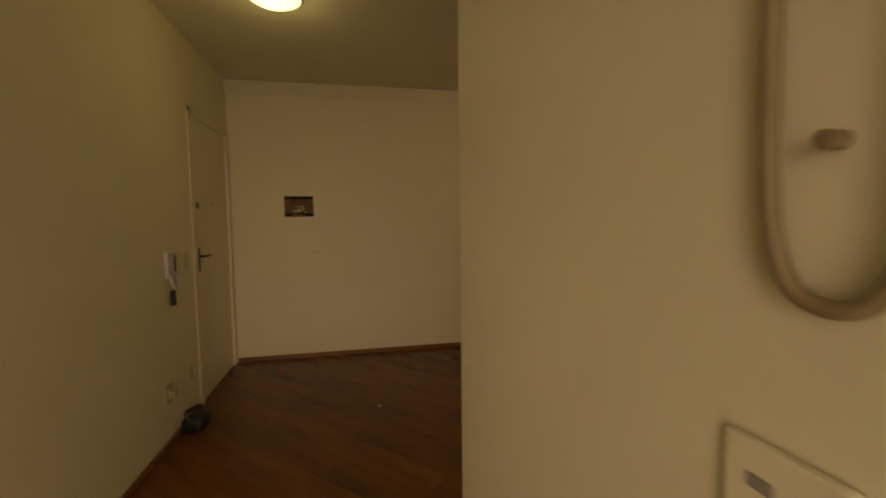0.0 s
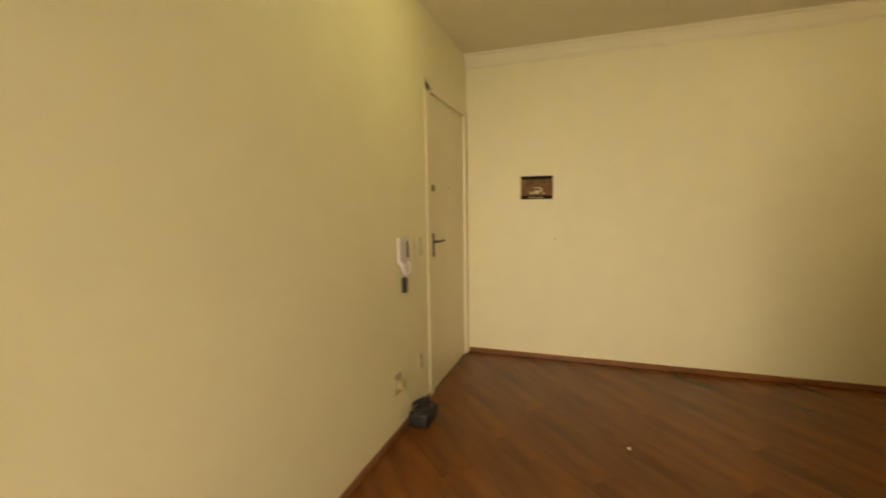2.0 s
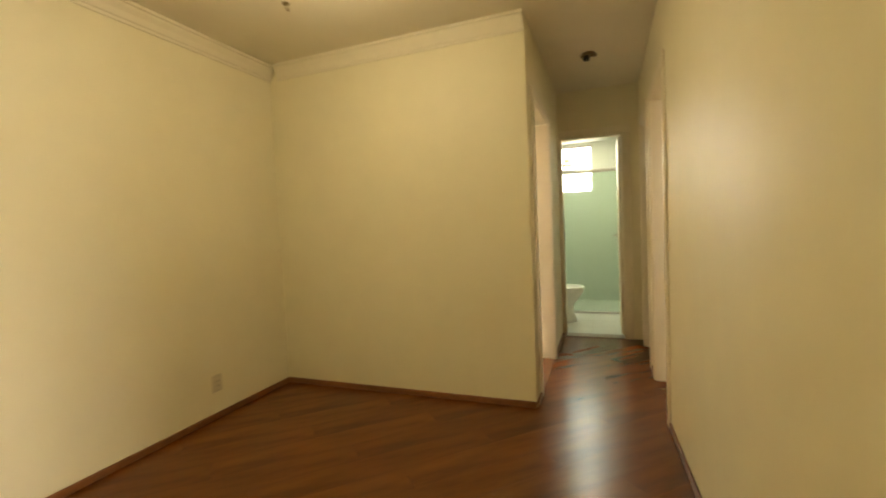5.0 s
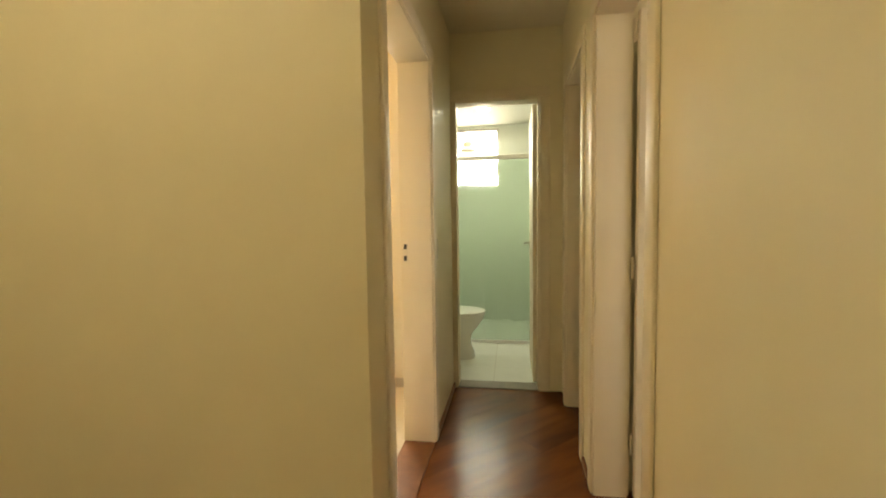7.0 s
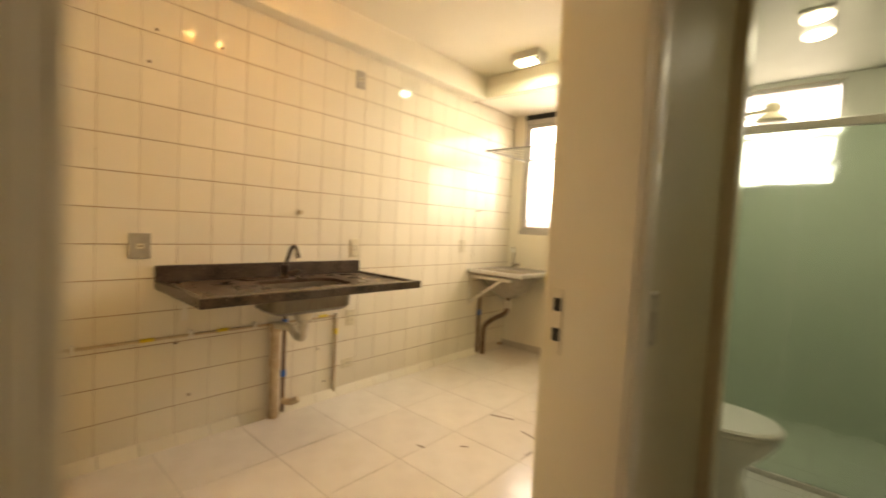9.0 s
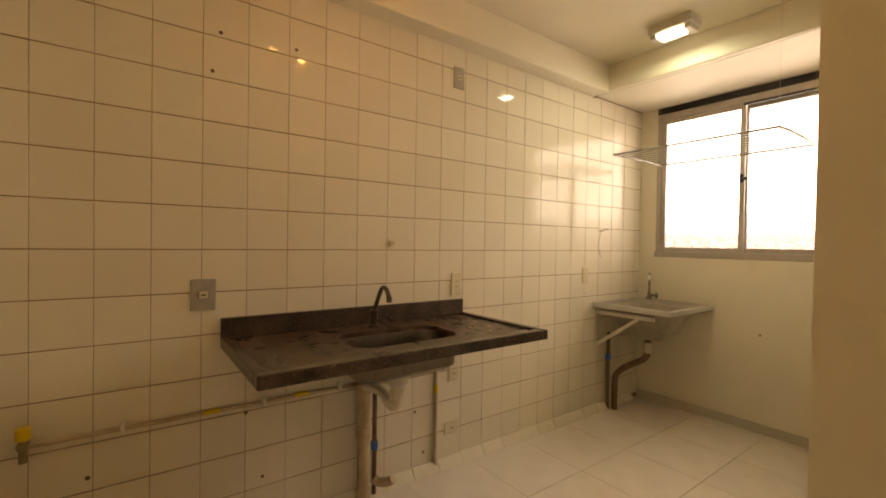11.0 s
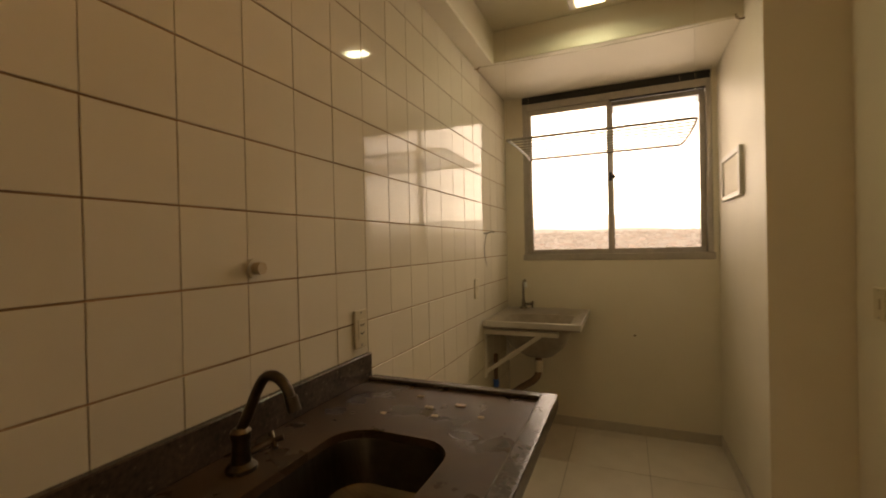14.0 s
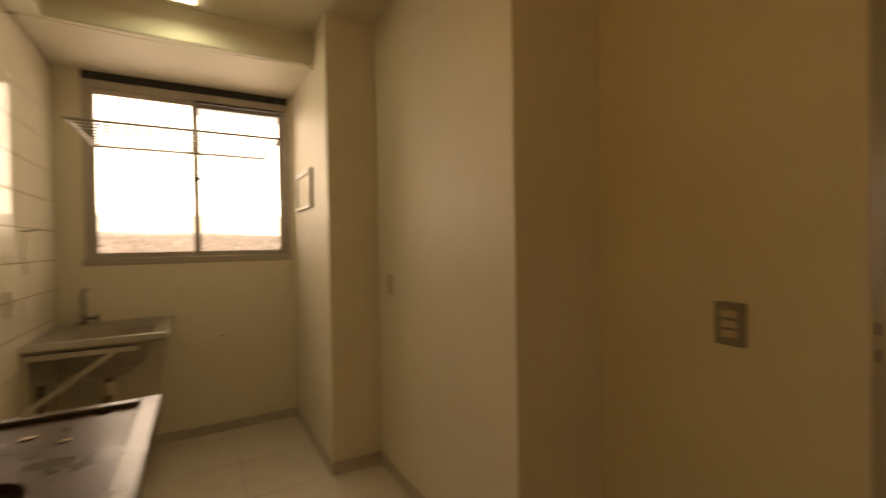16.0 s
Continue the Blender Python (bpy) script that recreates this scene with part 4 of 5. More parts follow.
# access panel on the shaft
t = thing("access_panel", (-0.98, 3.74, 1.57), "white framed access panel on the shaft", "panel")
for a in ((3.51, 3.54, 1.575, 1.835), (3.93, 3.96, 1.575, 1.835), (3.54, 3.93, 1.575, 1.605), (3.54, 3.93, 1.805, 1.835)):
    part("panel_frame", slab(-1.0, -0.98, a[0], a[1], a[2], a[3], bevel=0.004), WHITEMETAL, t)
part("panel_door", slab(-0.99, -0.98, 3.54, 3.93, 1.605, 1.805, bevel=0.002), CORNICE, t)

# laundry tub on a bracket
t = thing("laundry_tub", (-2.08, 3.8, 0.55), "grey resin laundry tub on a white steel bracket", "laundry tub")
ux0, ux1, uy0, uy1 = TX, -1.79, 3.475, 4.145
bm = bmesh.new()
prof = [(0.0, 0.0, 0.828), (0.0, 0.0, 0.862), (0.010, 0.004, 0.870), (0.030, 0.02, 0.870), (0.045, 0.04, 0.858), (0.075, 0.07, 0.845), (0.13, 0.10, 0.70), (0.20, 0.08, 0.625), (0.20, 0.08, 0.610), (0.12, 0.10, 0.685), (0.07, 0.07, 0.828)]
rings = []
for ix, r, z in prof:
    off = ix
    back = off + (0.10 if 0.034 < off else 0.0)
    o = rounded(ux0 + off, ux1 - off, uy0 + off, uy1 - back, 0.012 + r, 6)
    rings.append([bm.verts.new((*p, z)) for p in o])
for a, b in zip(rings[:7], rings[1:8]):
    for j in range(len(a)):
        bm.faces.new((a[j], a[(j + 1) % len(a)], b[(j + 1) % len(a)], b[j]))
for a, b in zip(rings[8:10], rings[9:11]):
    for j in range(len(a)):
        bm.faces.new((a[j], a[(j + 1) % len(a)], b[(j + 1) % len(a)], b[j]))
bm.faces.new(rings[7]), bm.faces.new(rings[8])
for j in range(len(rings[0])):
    k = (j + 1) % len(rings[0])
    bm.faces.new((rings[10][j], rings[10][k], rings[0][k], rings[0][j]))
bmesh.ops.recalc_face_normals(bm, faces=bm.faces[:])
part("tub", bm, TANKMAT, t, smooth=True)
part("rim_trim", slab(ux0 + 0.004, ux1 + 0.004, uy0 - 0.005, uy0 + 0.004, 0.836, 0.872, bevel=0.003), ALU, t, "bright metal front edge")
part("rim_trim", slab(ux1 - 0.004, ux1 + 0.005, uy0 + 0.004, uy1 - 0.01, 0.836, 0.872, bevel=0.003), ALU, t, "bright metal side edge")
for y in (3.52, 4.07):
    bm = box(bmesh.new(), TX, -1.92, y - 0.016, y + 0.016, 0.782, 0.812, bevel=0.002)
    part("arm", bm, WHITEMETAL, t, "white steel arm")
    bm = bmesh.new()
    box(bm, -0.30, 0.30, -0.014, 0.014, -0.012, 0.012, bevel=0.002)
    a, b = Vector((TX + 0.008, y, 0.535)), Vector((-2.03, y, 0.785))
    m = Matrix.Translation((a + b) / 2) @ Matrix.Rotation(-math.atan2(b.z - a.z, b.x - a.x), 4, "Y") @ Matrix.Diagonal(((b - a).length / 0.6, 1, 1, 1))
    bmesh.ops.transform(bm, matrix=m, verts=bm.verts[:])
    part("brace", bm, WHITEMETAL, t, "white diagonal brace")
    part("wall_rail", slab(TX, TX + 0.014, y - 0.016, y + 0.016, 0.50, 0.782, bevel=0.002), WHITEMETAL, t)
part("waste", tube(bmesh.new(), [(-2.09, 3.76, 0.612), (-2.09, 3.76, 0.50), (-2.12, 3.755, 0.44), (-2.22, 3.725, 0.375), (-2.30, 3.705, 0.30), (-2.318, 3.70, 0.22), (-2.318, 3.70, 0.0)], 0.023, n=14), RUST, t, "brown stained waste hose", smooth=True)
part("waste_collar", rod(bmesh.new(), (-2.09, 3.76, 0.50), (-2.09, 3.76, 0.575), 0.031, n=16), PVC, t, "white plastic collar", smooth=True)
part("supply", rod(bmesh.new(), (-2.355, 3.66, 0.0), (-2.355, 3.66, 0.62), 0.014), RUST, t, "brown supply pipe", smooth=True)
part("coupling", rod(bmesh.new(), (-2.355, 3.66, 0.40), (-2.355, 3.66, 0.45), 0.02), BLUE, t, "blue plastic coupling", smooth=True)
t = thing("laundry_tap", (-2.25, 4.06, 0.87), "small chrome tap with white tip on the laundry tub", "tap")
part("base", lathe(bmesh.new(), [(0.028, 0.0), (0.026, 0.012), (0.015, 0.022), (0.014, 0.06)], (-2.25, 4.07, 0.870), n=18), WORNCHROME, t, smooth=True)
part("spout", tube(bmesh.new(), [(-2.25, 4.07, 0.92), (-2.25, 4.07, 1.00), (-2.247, 4.062, 1.055), (-2.232, 4.03, 1.082), (-2.218, 4.00, 1.066)], 0.010), WORNCHROME, t, smooth=True)
part("tip", rod(bmesh.new(), (-2.218, 4.00, 1.07), (-2.214, 3.992, 1.035), 0.012), CERAMIC, t, "white plastic tip", smooth=True)
bm = rod(bmesh.new(), (-2.25, 4.07, 0.905), (-2.18, 4.05, 0.905), 0.009)
rod(bm, (-2.18, 4.025, 0.905), (-2.18, 4.075, 0.905), 0.008), rod(bm, (-2.18, 4.05, 0.88), (-2.18, 4.05, 0.93), 0.008)
part("cross_handle", bm, WORNCHROME, t, smooth=True)

# hanging drying rack in front of the window
t = thing("drying_rack", (-1.69, 3.72, 1.968), "white wire drying rack hung by cords", "drying rack")
RX0, RX1, RY0, RY1, RZ = -2.18, -1.20, 3.40, 4.06, 1.968
for y in (RY0, RY1):
    part("long_rail", rod(bmesh.new(), (RX0, y, RZ), (RX1, y, RZ), 0.008, n=10), RACKWIRE, t, smooth=True)
for x in (RX0, RX1):
    part("end_rail", tube(bmesh.new(), [(x, RY0, RZ), (x + 0.012, RY0 + 0.15, RZ), (x + 0.012, RY1 - 0.15, RZ), (x, RY1, RZ)], 0.008), RACKWIRE, t, smooth=True)
for i in range(8):
    y = RY0 + 0.075 + i * (RY1 - RY0 - 0.15) / 7
    part("wire", rod(bmesh.new(), (RX0 + 0.006, y, RZ), (RX1 + 0.006, y, RZ), 0.0042, n=6), RACKWIRE, t)
for x, y in ((RX0, RY0), (RX0, RY1), (RX1, RY0), (RX1, RY1)):
    top = HK if y < 3.45 else 2.462
    part("cord", rod(bmesh.new(), (x, y, RZ), (x, y, top), 0.0008, n=6), PLATE, t)
part("pull_cord", rod(bmesh.new(), (-1.06, 4.06, 1.55), (-1.02, 4.09, 2.462), 0.0015, n=6), PLATE, t)
t = thing("clothes_line", (-1.7, 3.52, 2.44), "thin clothes line between two wall hooks", "clothes line")
part("line", tube(bmesh.new(), [(TX + 0.03, 3.43, 2.445), (-1.7, 3.435, 2.432), (-1.01, 3.44, 2.452)], 0.0018, n=6), PLATE, t)
for x, s in ((TX, 1), (-0.98, -1)):
    part("wall_hook", tube(bmesh.new(), [(x, 3.435, 2.44), (x + s * 0.02, 3.435, 2.44), (x + s * 0.034, 3.435, 2.452), (x + s * 0.036, 3.435, 2.468)], 0.004), BRONZE, t)

t = thing("wire_hook", (TX, 3.55, 1.42), "bent metal hook with a loose wire in the tiled wall", "hook")
part("hook", tube(bmesh.new(), [(TX, 3.55, 1.425), (TX + 0.03, 3.55, 1.425), (TX + 0.05, 3.56, 1.435), (TX + 0.065, 3.57, 1.43)], 0.004), GREYPLATE, t, smooth=True)
part("loose_wire", tube(bmesh.new(), [(TX + 0.02, 3.55, 1.425), (TX + 0.014, 3.535, 1.38), (TX + 0.010, 3.525, 1.32), (TX + 0.012, 3.535, 1.26), (TX + 0.016, 3.56, 1.21)], 0.002, n=6), GREYPLATE, t, "thin loose wire")

# laundry lamp: a white case with a lit lens
t = thing("laundry_lamp", (-1.67, 3.20, HK), "white rectangular lamp, lit, on the kitchen ceiling", "ceiling light")
part("case", slab(-1.80, -1.545, 3.13, 3.27, HK - 0.055, HK, bevel=0.008, seg=2), WHITEMETAL, t)
part("lit_tube", slab(-1.755, -1.615, 3.15, 3.25, HK - 0.078, HK - 0.055, bevel=0.006, seg=2), COOLBULB, t, "lit white lens")
for x in (-1.775, -1.575):
    part("end_cap", slab(x - 0.018, x + 0.018, 3.145, 3.255, HK - 0.082, HK - 0.055, bevel=0.004), WHITEMETAL, t)

# debris on the kitchen floor and worktop
for x, y, l, a in ((-1.35, 2.62, 0.16, 20), (-1.22, 2.90, 0.09, 60), (-1.05, 2.52, 0.20, -15), (-0.98, 2.34, 0.06, 80), (-1.45, 1.95, 0.05, 10), (-1.28, 2.13, 0.04, 40)):
    bm = slab(-l / 2, l / 2, -0.003, 0.003, 0.0, 0.003)
    bmesh.ops.transform(bm, matrix=pose(x, y, 0.0062, 0, 0, a), verts=bm.verts[:])
    tagged(part("twig", bm, RUST), "thin dark splinter on the kitchen floor", "splinter", "splinters on the kitchen floor")
for x, y, s in ((-2.06, 1.98, 0.012), (-2.02, 1.93, 0.009), (-1.98, 2.02, 0.015), (-2.12, 2.05, 0.010), (-1.9, 1.96, 0.008), (-2.16, 1.9, 0.008)):
    tagged(part("plaster_crumb", slab(x - s, x + s, y - s * 0.5, y + s * 0.5, 0.893, 0.897, bevel=0.001), PALEPRINT), "pale plaster crumb on the dark worktop", "crumb", "crumbs on the worktop")


# ---------------------------------------------------------------- bathroom
t = thing("toilet", (-0.10, 2.62, 0.0), "white ceramic toilet with closed lid", "toilet")
tc = Vector((-0.13, 2.62, 0))
part("pedestal", lathe(bmesh.new(), [(0.115, 0.006), (0.112, 0.05), (0.085, 0.14), (0.09, 0.22), (0.15, 0.31), (0.182, 0.37), (0.185, 0.395), (0.17, 0.398)], tc, n=32, sx=1.22, sy=0.98), CERAMIC, t, smooth=True)
part("seat", lathe(bmesh.new(), [(0.188, 0.399), (0.192, 0.408), (0.188, 0.418), (0.17, 0.420)], tc, n=36, sx=1.24, sy=0.99), CERAMIC, t, smooth=True)
part("lid", lathe(bmesh.new(), [(0.190, 0.4215), (0.194, 0.430), (0.185, 0.440), (0.08, 0.444), (0.01, 0.444)], tc, n=36, sx=1.24, sy=0.99), CERAMIC, t, "closed white lid", smooth=True)
part("cistern", slab(-0.595, -0.40, 2.44, 2.80, 0.40, 0.80, bevel=0.02, seg=3), CERAMIC, t, smooth=True)
part("foot", slab(-0.50, -0.20, 2.54, 2.70, 0.006, 0.40, bevel=0.03, seg=3), CERAMIC, t, smooth=True)

t = thing("shower_screen", (0.05, 3.12, 0.0), "green frosted glass shower screen in aluminium rails", "shower screen")
part("bottom_rail", slab(-0.588, 0.688, 3.10, 3.14, 0.005, 0.032, bevel=0.003), ALU, t)
part("top_rail", slab(-0.588, 0.688, 3.10, 3.14, 1.855, 1.90, bevel=0.004), ALU, t)
for x0, x1, y in ((-0.588, 0.056, 3.108), (0.058, 0.688, 3.118)):
    p = part("glass_panel", slab(x0, x1, y, y + 0.008, 0.032, 1.855), FROST, t, "green frosted glass panel")
    p.visible_shadow = False
t = thing("electric_shower", (-0.3, 3.6, 2.05), "cream electric shower head on a wall arm", "shower")
part("arm", tube(bmesh.new(), [(-0.60, 3.60, 2.085), (-0.40, 3.60, 2.088), (-0.24, 3.60, 2.088), (-0.17, 3.60, 2.092)], 0.012), PLATE, t, smooth=True)
part("wire", tube(bmesh.new(), [(-0.60, 3.59, 2.03), (-0.45, 3.59, 2.02), (-0.28, 3.59, 2.045), (-0.18, 3.595, 2.075)], 0.004), PLATE, t, "pale supply wire", smooth=True)
part("head", lathe(bmesh.new(), [(0.012, 0.082), (0.040, 0.076), (0.052, 0.058), (0.048, 0.030), (0.040, 0.018), (0.060, 0.004), (0.090, -0.020), (0.094, -0.032), (0.082, -0.040), (0.01, -0.042)], (-0.13, 3.60, 2.058), n=28), PLATE, t, smooth=True)
t = thing("bath_lamp", (0.065, 3.18, HB), "two lit round lamps in a white bathroom fitting", "ceiling light")
part("base", slab(0.0, 0.13, 2.98, 3.34, HB - 0.022, HB, bevel=0.006), WHITEMETAL, t)
for y in (3.04, 3.28):
    part("diffuser", lathe(bmesh.new(), [(0.054, -0.022), (0.060, -0.028), (0.058, -0.038), (0.048, -0.044), (0.01, -0.046)], (0.065, y, HB), n=28), BATHGLOW, t, "lit white diffuser", smooth=True)
structure("bath_wall_lining", slab(0.688, 0.70, 2.03, 4.15, 0.0, HB), BATHWALL, "pale tiled side wall of the bathroom", "wall")
structure("bath_wall_lining_west", slab(-0.60, -0.588, 2.03, 4.15, 0.0, HB), BATHWALL, "pale tiled side wall of the bathroom", "wall")
bm = box(bmesh.new(), -0.588, -0.45, 4.138, 4.15, 0.0, HB)
box(bm, 0.20, 0.688, 4.138, 4.15, 0.0, HB), box(bm, -0.45, 0.20, 4.138, 4.15, 0.0, 1.67), box(bm, -0.45, 0.20, 4.138, 4.15, 2.39, HB)
structure("bath_wall_lining_north", bm, BATHWALL, "pale tiled window wall of the bathroom", "wall")
structure("bath_threshold", slab(-0.06, 0.535, 1.895, 2.035, -0.016, 0.008, bevel=0.003), THRESHOLD, "dark grey stone threshold of the bathroom", "threshold")
structure("kitchen_threshold", slab(-0.262, -0.088, 0.248, 1.07, -0.016, 0.007, bevel=0.003), BASEWOOD, "brown wooden kitchen threshold", "threshold")


# ---------------------------------------------------------------- the town far below the windows
GZ = -24.0
structure("ground", slab(-4000, 4000, -4000, 5000, GZ - 1, GZ), LAND, "town ground far below, coloured pale for haze", "ground")
RISE = 0.036
rng = random.Random(7)
verts, faces, rverts, rfaces = [], [], [], []
for i in range(2600):
    d = 260 + 2300 * rng.random() ** 1.4
    a = radians(rng.uniform(-34, 34))
    x, y = d * math.sin(a) - 1.6, d * math.cos(a)
    w, l, h = rng.uniform(6, 14), rng.uniform(7, 16), rng.uniform(3, 8) * (2.2 if rng.random() < 0.05 else 1)
    c, s = math.cos(rng.uniform(0, 3)), math.sin(rng.uniform(0, 3))
    base = len(verts)
    g = GZ + RISE * (d - 260)                    # the ground climbs away from the house
    for z in (g - 1, g + h):
        for u, v in ((-w / 2, -l / 2), (w / 2, -l / 2), (w / 2, l / 2), (-w / 2, l / 2)):
            verts.append((x + u, y + v, z))
    faces += [(base, base + 1, base + 5, base + 4), (base + 1, base + 2, base + 6, base + 5), (base + 2, base + 3, base + 7, base + 6), (base + 3, base, base + 4, base + 7), (base + 4, base + 5, base + 6, base + 7)]
    rb = len(rverts)
    for u, v in ((-w / 2 - 0.4, -l / 2 - 0.4), (w / 2 + 0.4, -l / 2 - 0.4), (w / 2 + 0.4, l / 2 + 0.4), (-w / 2 - 0.4, l / 2 + 0.4)):
        rverts.append((x + u, y + v, g + h + 0.02))
    rverts += [(x, y - l / 4, g + h + w * 0.22), (x, y + l / 4, g + h + w * 0.22)]
    rfaces += [(rb, rb + 1, rb + 4), (rb + 1, rb + 2, rb + 5, rb + 4), (rb + 2, rb + 3, rb + 5), (rb + 3, rb, rb + 4, rb + 5)]
for nm, vv, ff, mat, lab in (("town_walls", verts, faces, HOUSES, "walls of many distant houses, coloured pale for haze"), ("town_roofs", rverts, rfaces, ROOFS, "terracotta roofs of many distant houses, coloured pale for haze")):
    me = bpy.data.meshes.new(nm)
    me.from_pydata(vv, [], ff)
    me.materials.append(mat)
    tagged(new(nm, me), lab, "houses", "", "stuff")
bm = bmesh.new()
rows = []
for k in range(61):
    a = radians(-50 + k * 100 / 60)
    d = 2700
    h = 14 + 10 * math.sin(k * 0.31) + 6 * math.sin(k * 0.83 + 1)
    rows.append((bm.verts.new((d * math.sin(a), d * math.cos(a), GZ - 5)), bm.verts.new((d * math.sin(a) * 1.05, d * math.cos(a) * 1.05, GZ + 2 + h + RISE * 2480))))
for p, q in zip(rows, rows[1:]):
    bm.faces.new((p[0], q[0], q[1], p[1]))
slope = bmesh.new()
near, far = [], []
for n in range(31):
    a = radians(-50 + n * 100 / 30)
    near.append(slope.verts.new((260 * math.sin(a), 260 * math.cos(a), GZ + 0.05)))
    far.append(slope.verts.new((2740 * math.sin(a), 2740 * math.cos(a), GZ + RISE * 2480)))
for n in range(30):
    slope.faces.new((near[n], near[n + 1], far[n + 1], far[n]))
structure("ground_slope", slope, LAND, "hillside under the distant houses, coloured pale for haze", "ground")
structure("backdrop_hills", bm, HILL, "hills on the horizon, coloured pale for haze", "hills")


# ---------------------------------------------------------------- floor pieces
floor = thing("floor", (0, 0, 0), "brown laminate floor of diagonal planks", "floor", kind="structure")
RECTS = [(-2.15, 0.70, -3.94, 0.0), (-0.09, 0.70, 0.0, 1.90), (0.70, 3.30, -3.94, -2.51), (0.70, 3.30, -2.38, 0.76), (0.70, 3.30, 0.88, 4.15)]


def clipped(poly, rect):
    """A convex polygon cut to a rectangle."""
    for axis, lim, keep in ((0, rect[0], 1), (0, rect[1], -1), (1, rect[2], 1), (1, rect[3], -1)):
        out = []
        for p, q in zip(poly, poly[1:] + poly[:1]):
            a, b = keep * (p[axis] - lim), keep * (q[axis] - lim)
            if a >= 0:
                out.append(p)
            if a * b < 0:
                k = a / (a - b)
                out.append((p[0] + k * (q[0] - p[0]), p[1] + k * (q[1] - p[1])))
        poly = out
        if len(poly) < 3:
            return []
    return poly


def prism(bm, poly, z0, z1, origin, turn):
    """An upright prism over a polygon, in the frame of a piece that lies at origin, turned."""
    c, s = math.cos(-turn), math.sin(-turn)
    loc = [((x - origin[0]) * c - (y - origin[1]) * s, (x - origin[0]) * s + (y - origin[1]) * c) for x, y in poly]
    lo, hi = [bm.verts.new((*p, z0)) for p in loc], [bm.verts.new((*p, z1)) for p in loc]
    n = len(loc)
    bm.faces.new(hi), bm.faces.new(lo[::-1])
    for j in range(n):
        bm.faces.new((lo[j], lo[(j + 1) % n], hi[(j + 1) % n], hi[j]))


PW, PL, TURN = 0.19, 1.28, radians(45)
ux, uy = (math.cos(TURN), math.sin(TURN)), (-math.sin(TURN), math.cos(TURN))
rng = random.Random(3)
for j in range(-34, 34):
    shift = (j * 0.43) % 1.0 * PL
    for i in range(-6, 7):
        a0, a1, b0, b1 = i * PL + shift, (i + 1) * PL + shift - 0.0006, j * PW, (j + 1) * PW - 0.0006
        quad = [(a * ux[0] + b * uy[0], a * ux[1] + b * uy[1]) for a, b in ((a0, b0), (a1, b0), (a1, b1), (a0, b1))]
        o = ((a0 + a1) / 2 * ux[0] + b0 * uy[0], (a0 + a1) / 2 * ux[1] + b0 * uy[1])
        bm = bmesh.new()
        for r in RECTS:
            poly = clipped(quad, r)
            if poly:
                prism(bm, poly, -0.012, 0.0, o, TURN)
        if bm.faces:
            ob = part("plank", bm, PLANK, floor)
            ob.matrix_basis = Matrix.Translation((*o, 0)) @ Matrix.Rotation(TURN, 4, "Z")
        else:
            bm.free()


def tiled_floor(name, rect, size, at, mat, grout, label, z=0.006, cut=()):
    f = thing(name, (0, 0, 0), label, "floor", kind="structure")
    part("grout_bed", slab(rect[0], rect[1], rect[2], rect[3], -0.016, z - 0.0025), grout, f, "grey joint mortar")
    for i in range(-12, 13):
        for j in range(-12, 13):
            x0, y0 = at[0] + i * size, at[1] + j * size
            quad = [(x0 + 0.0015, y0 + 0.0015), (x0 + size - 0.0015, y0 + 0.0015), (x0 + size - 0.0015, y0 + size - 0.0015), (x0 + 0.0015, y0 + size - 0.0015)]
            poly = clipped(quad, rect)
            if poly:
                bm = bmesh.new()
                prism(bm, poly, -0.004, z, (x0, y0), 0)
                ob = part("tile", bm, mat, f)
                ob.location = (x0, y0, 0)
    return f


tiled_floor("floor_kitchen", (-2.385, -0.26, 0.13, 4.15), 0.455, (-0.98, 3.14), FLOORTILE, FGROUT, "pale porcelain tile kitchen floor")
tiled_floor("floor_bath", (-0.60, 0.70, 2.03, 4.15), 0.33, (0.20, 2.03), BATHTILE, FGROUT, "white tile bathroom floor", z=0.005)

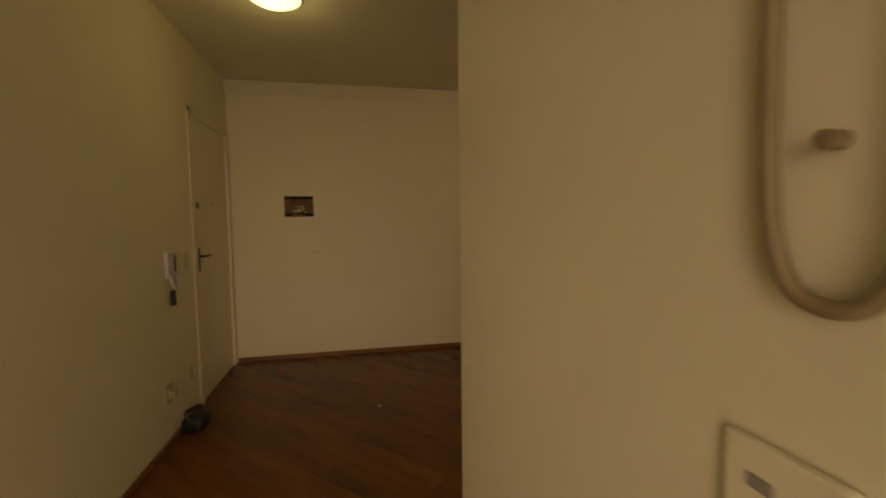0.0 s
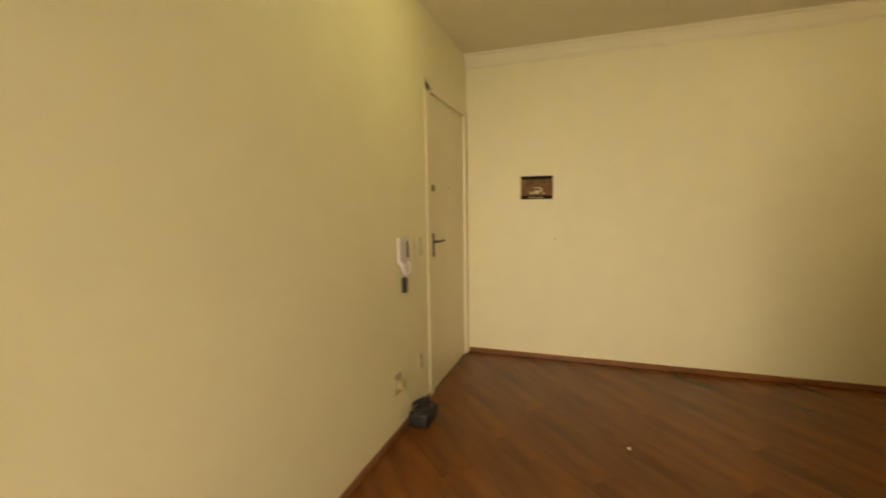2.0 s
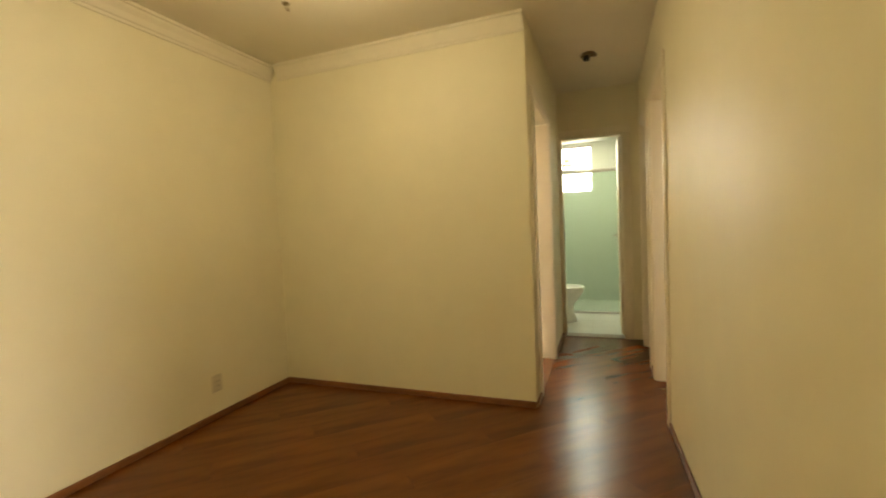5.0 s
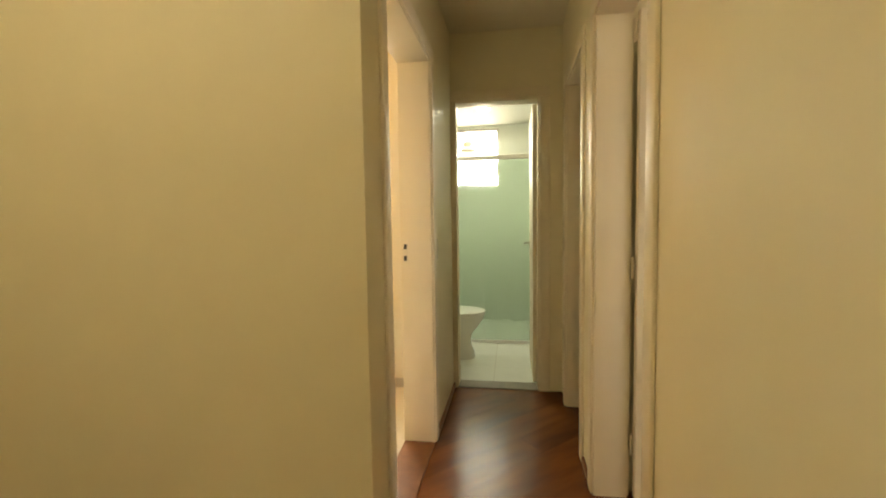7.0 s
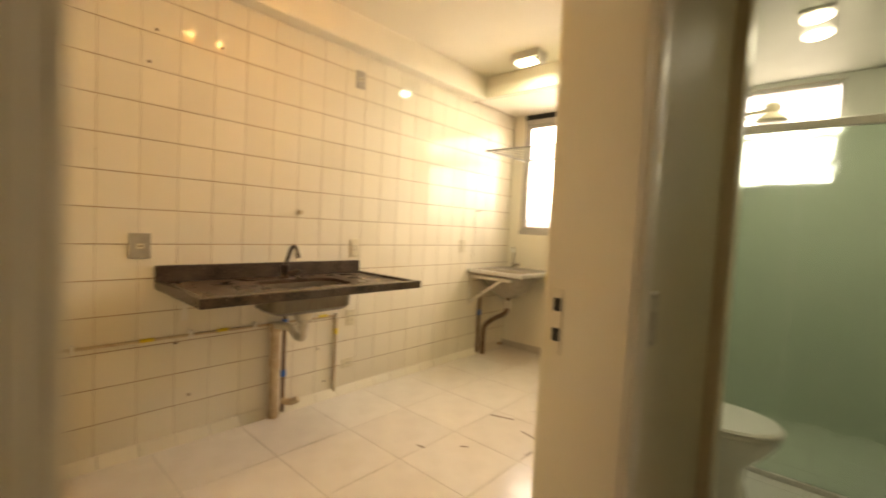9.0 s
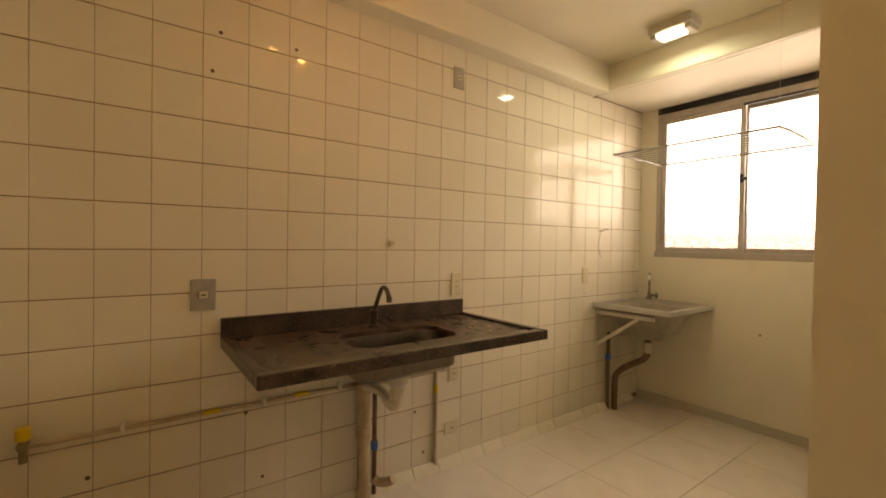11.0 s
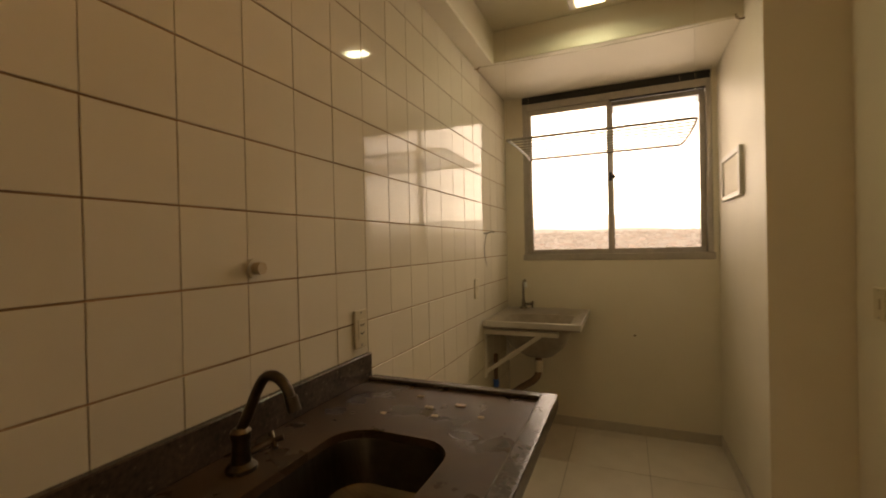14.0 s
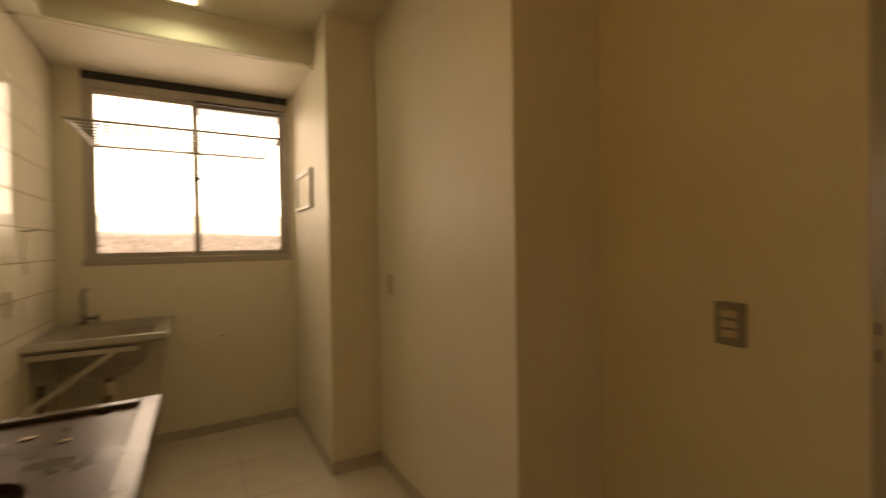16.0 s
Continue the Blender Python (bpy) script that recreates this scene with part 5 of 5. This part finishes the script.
# sloping curb tiles along the foot of the tiled wall
curb = thing("curb", (TX, 1.8, 0), "stained white curb tiles along the tiled wall", "curb", kind="structure")
bm = bmesh.new()
sec = [(0.0, 0.004), (0.044, 0.004), (0.040, 0.014), (0.008, 0.060), (0.0, 0.060)]
ends = [[bm.verts.new((d, y, z)) for d, z in sec] for y in (0.0, 0.166)]
n = len(sec)
for j in range(n):
    bm.faces.new((ends[0][j], ends[0][(j + 1) % n], ends[1][(j + 1) % n], ends[1][j]))
bm.faces.new(ends[0]), bm.faces.new(ends[1][::-1])
bmesh.ops.recalc_face_normals(bm, faces=bm.faces[:])
first = part("curb_tile", bm, GLAZE, curb)
first.location = (TX, 0.14, 0)
for k in range(1, 23):
    ob = new("curb_tile", first.data)
    ob.parent, ob.matrix_parent_inverse = curb, curb.matrix_basis.inverted()
    ob.location = (TX + 0.0015 * ((k * 7) % 3 - 1), 0.14 + k * 0.1695, 0)

# glazed tiles of the sink wall
TW, TH, TY, TZ = 0.171, 0.1755, 0.4645, 1.2675
tiles = thing("wall_tiles", (TX, 1.8, 0), "white glazed square wall tiles with brown joints", "wall tiles", kind="structure")
part("grout_bed", slab(-2.392, TX - 0.0025, 0.13, 4.15, 0.0, 2.462), GROUT, tiles, "brown joint mortar")


def tile_mesh(w, h):
    g, c = 0.0021, 0.0011
    bm = slab(-0.006, 0.0, g * 0.42, w - g * 0.42, g, h - g)
    edges = [e for e in bm.edges if all(abs(v.co.x) < 1e-6 for v in e.verts)]
    bmesh.ops.bevel(bm, geom=edges, offset=c, segments=1, affect="EDGES")
    me = bpy.data.meshes.new("tile")
    bm.to_mesh(me)
    bm.free()
    me.materials.append(GLAZE)
    return me


shared = {}
rng = random.Random(11)
for row in range(-7, 8):
    for col in range(-2, 22):
        y0, z0 = TY + col * TW, TZ + row * TH
        y1, z1 = min(y0 + TW, 4.148), min(z0 + TH, 2.455)
        y0, z0 = max(y0, 0.132), max(z0, 0.02)
        w, h = round(y1 - y0, 4), round(z1 - z0, 4)
        if w < 0.02 or h < 0.02:
            continue
        key = (w, h)
        if key not in shared:
            shared[key] = tile_mesh(w, h)
        ob = new("tile", shared[key])
        ob.parent, ob.matrix_parent_inverse = tiles, tiles.matrix_basis.inverted()
        ob.matrix_basis = Matrix.Translation((TX + rng.uniform(-0.0006, 0.0006), y0, z0)) @ pose(0, 0, 0, rng.uniform(-0.08, 0.08), rng.uniform(-0.3, 0.3), rng.uniform(-0.3, 0.3))
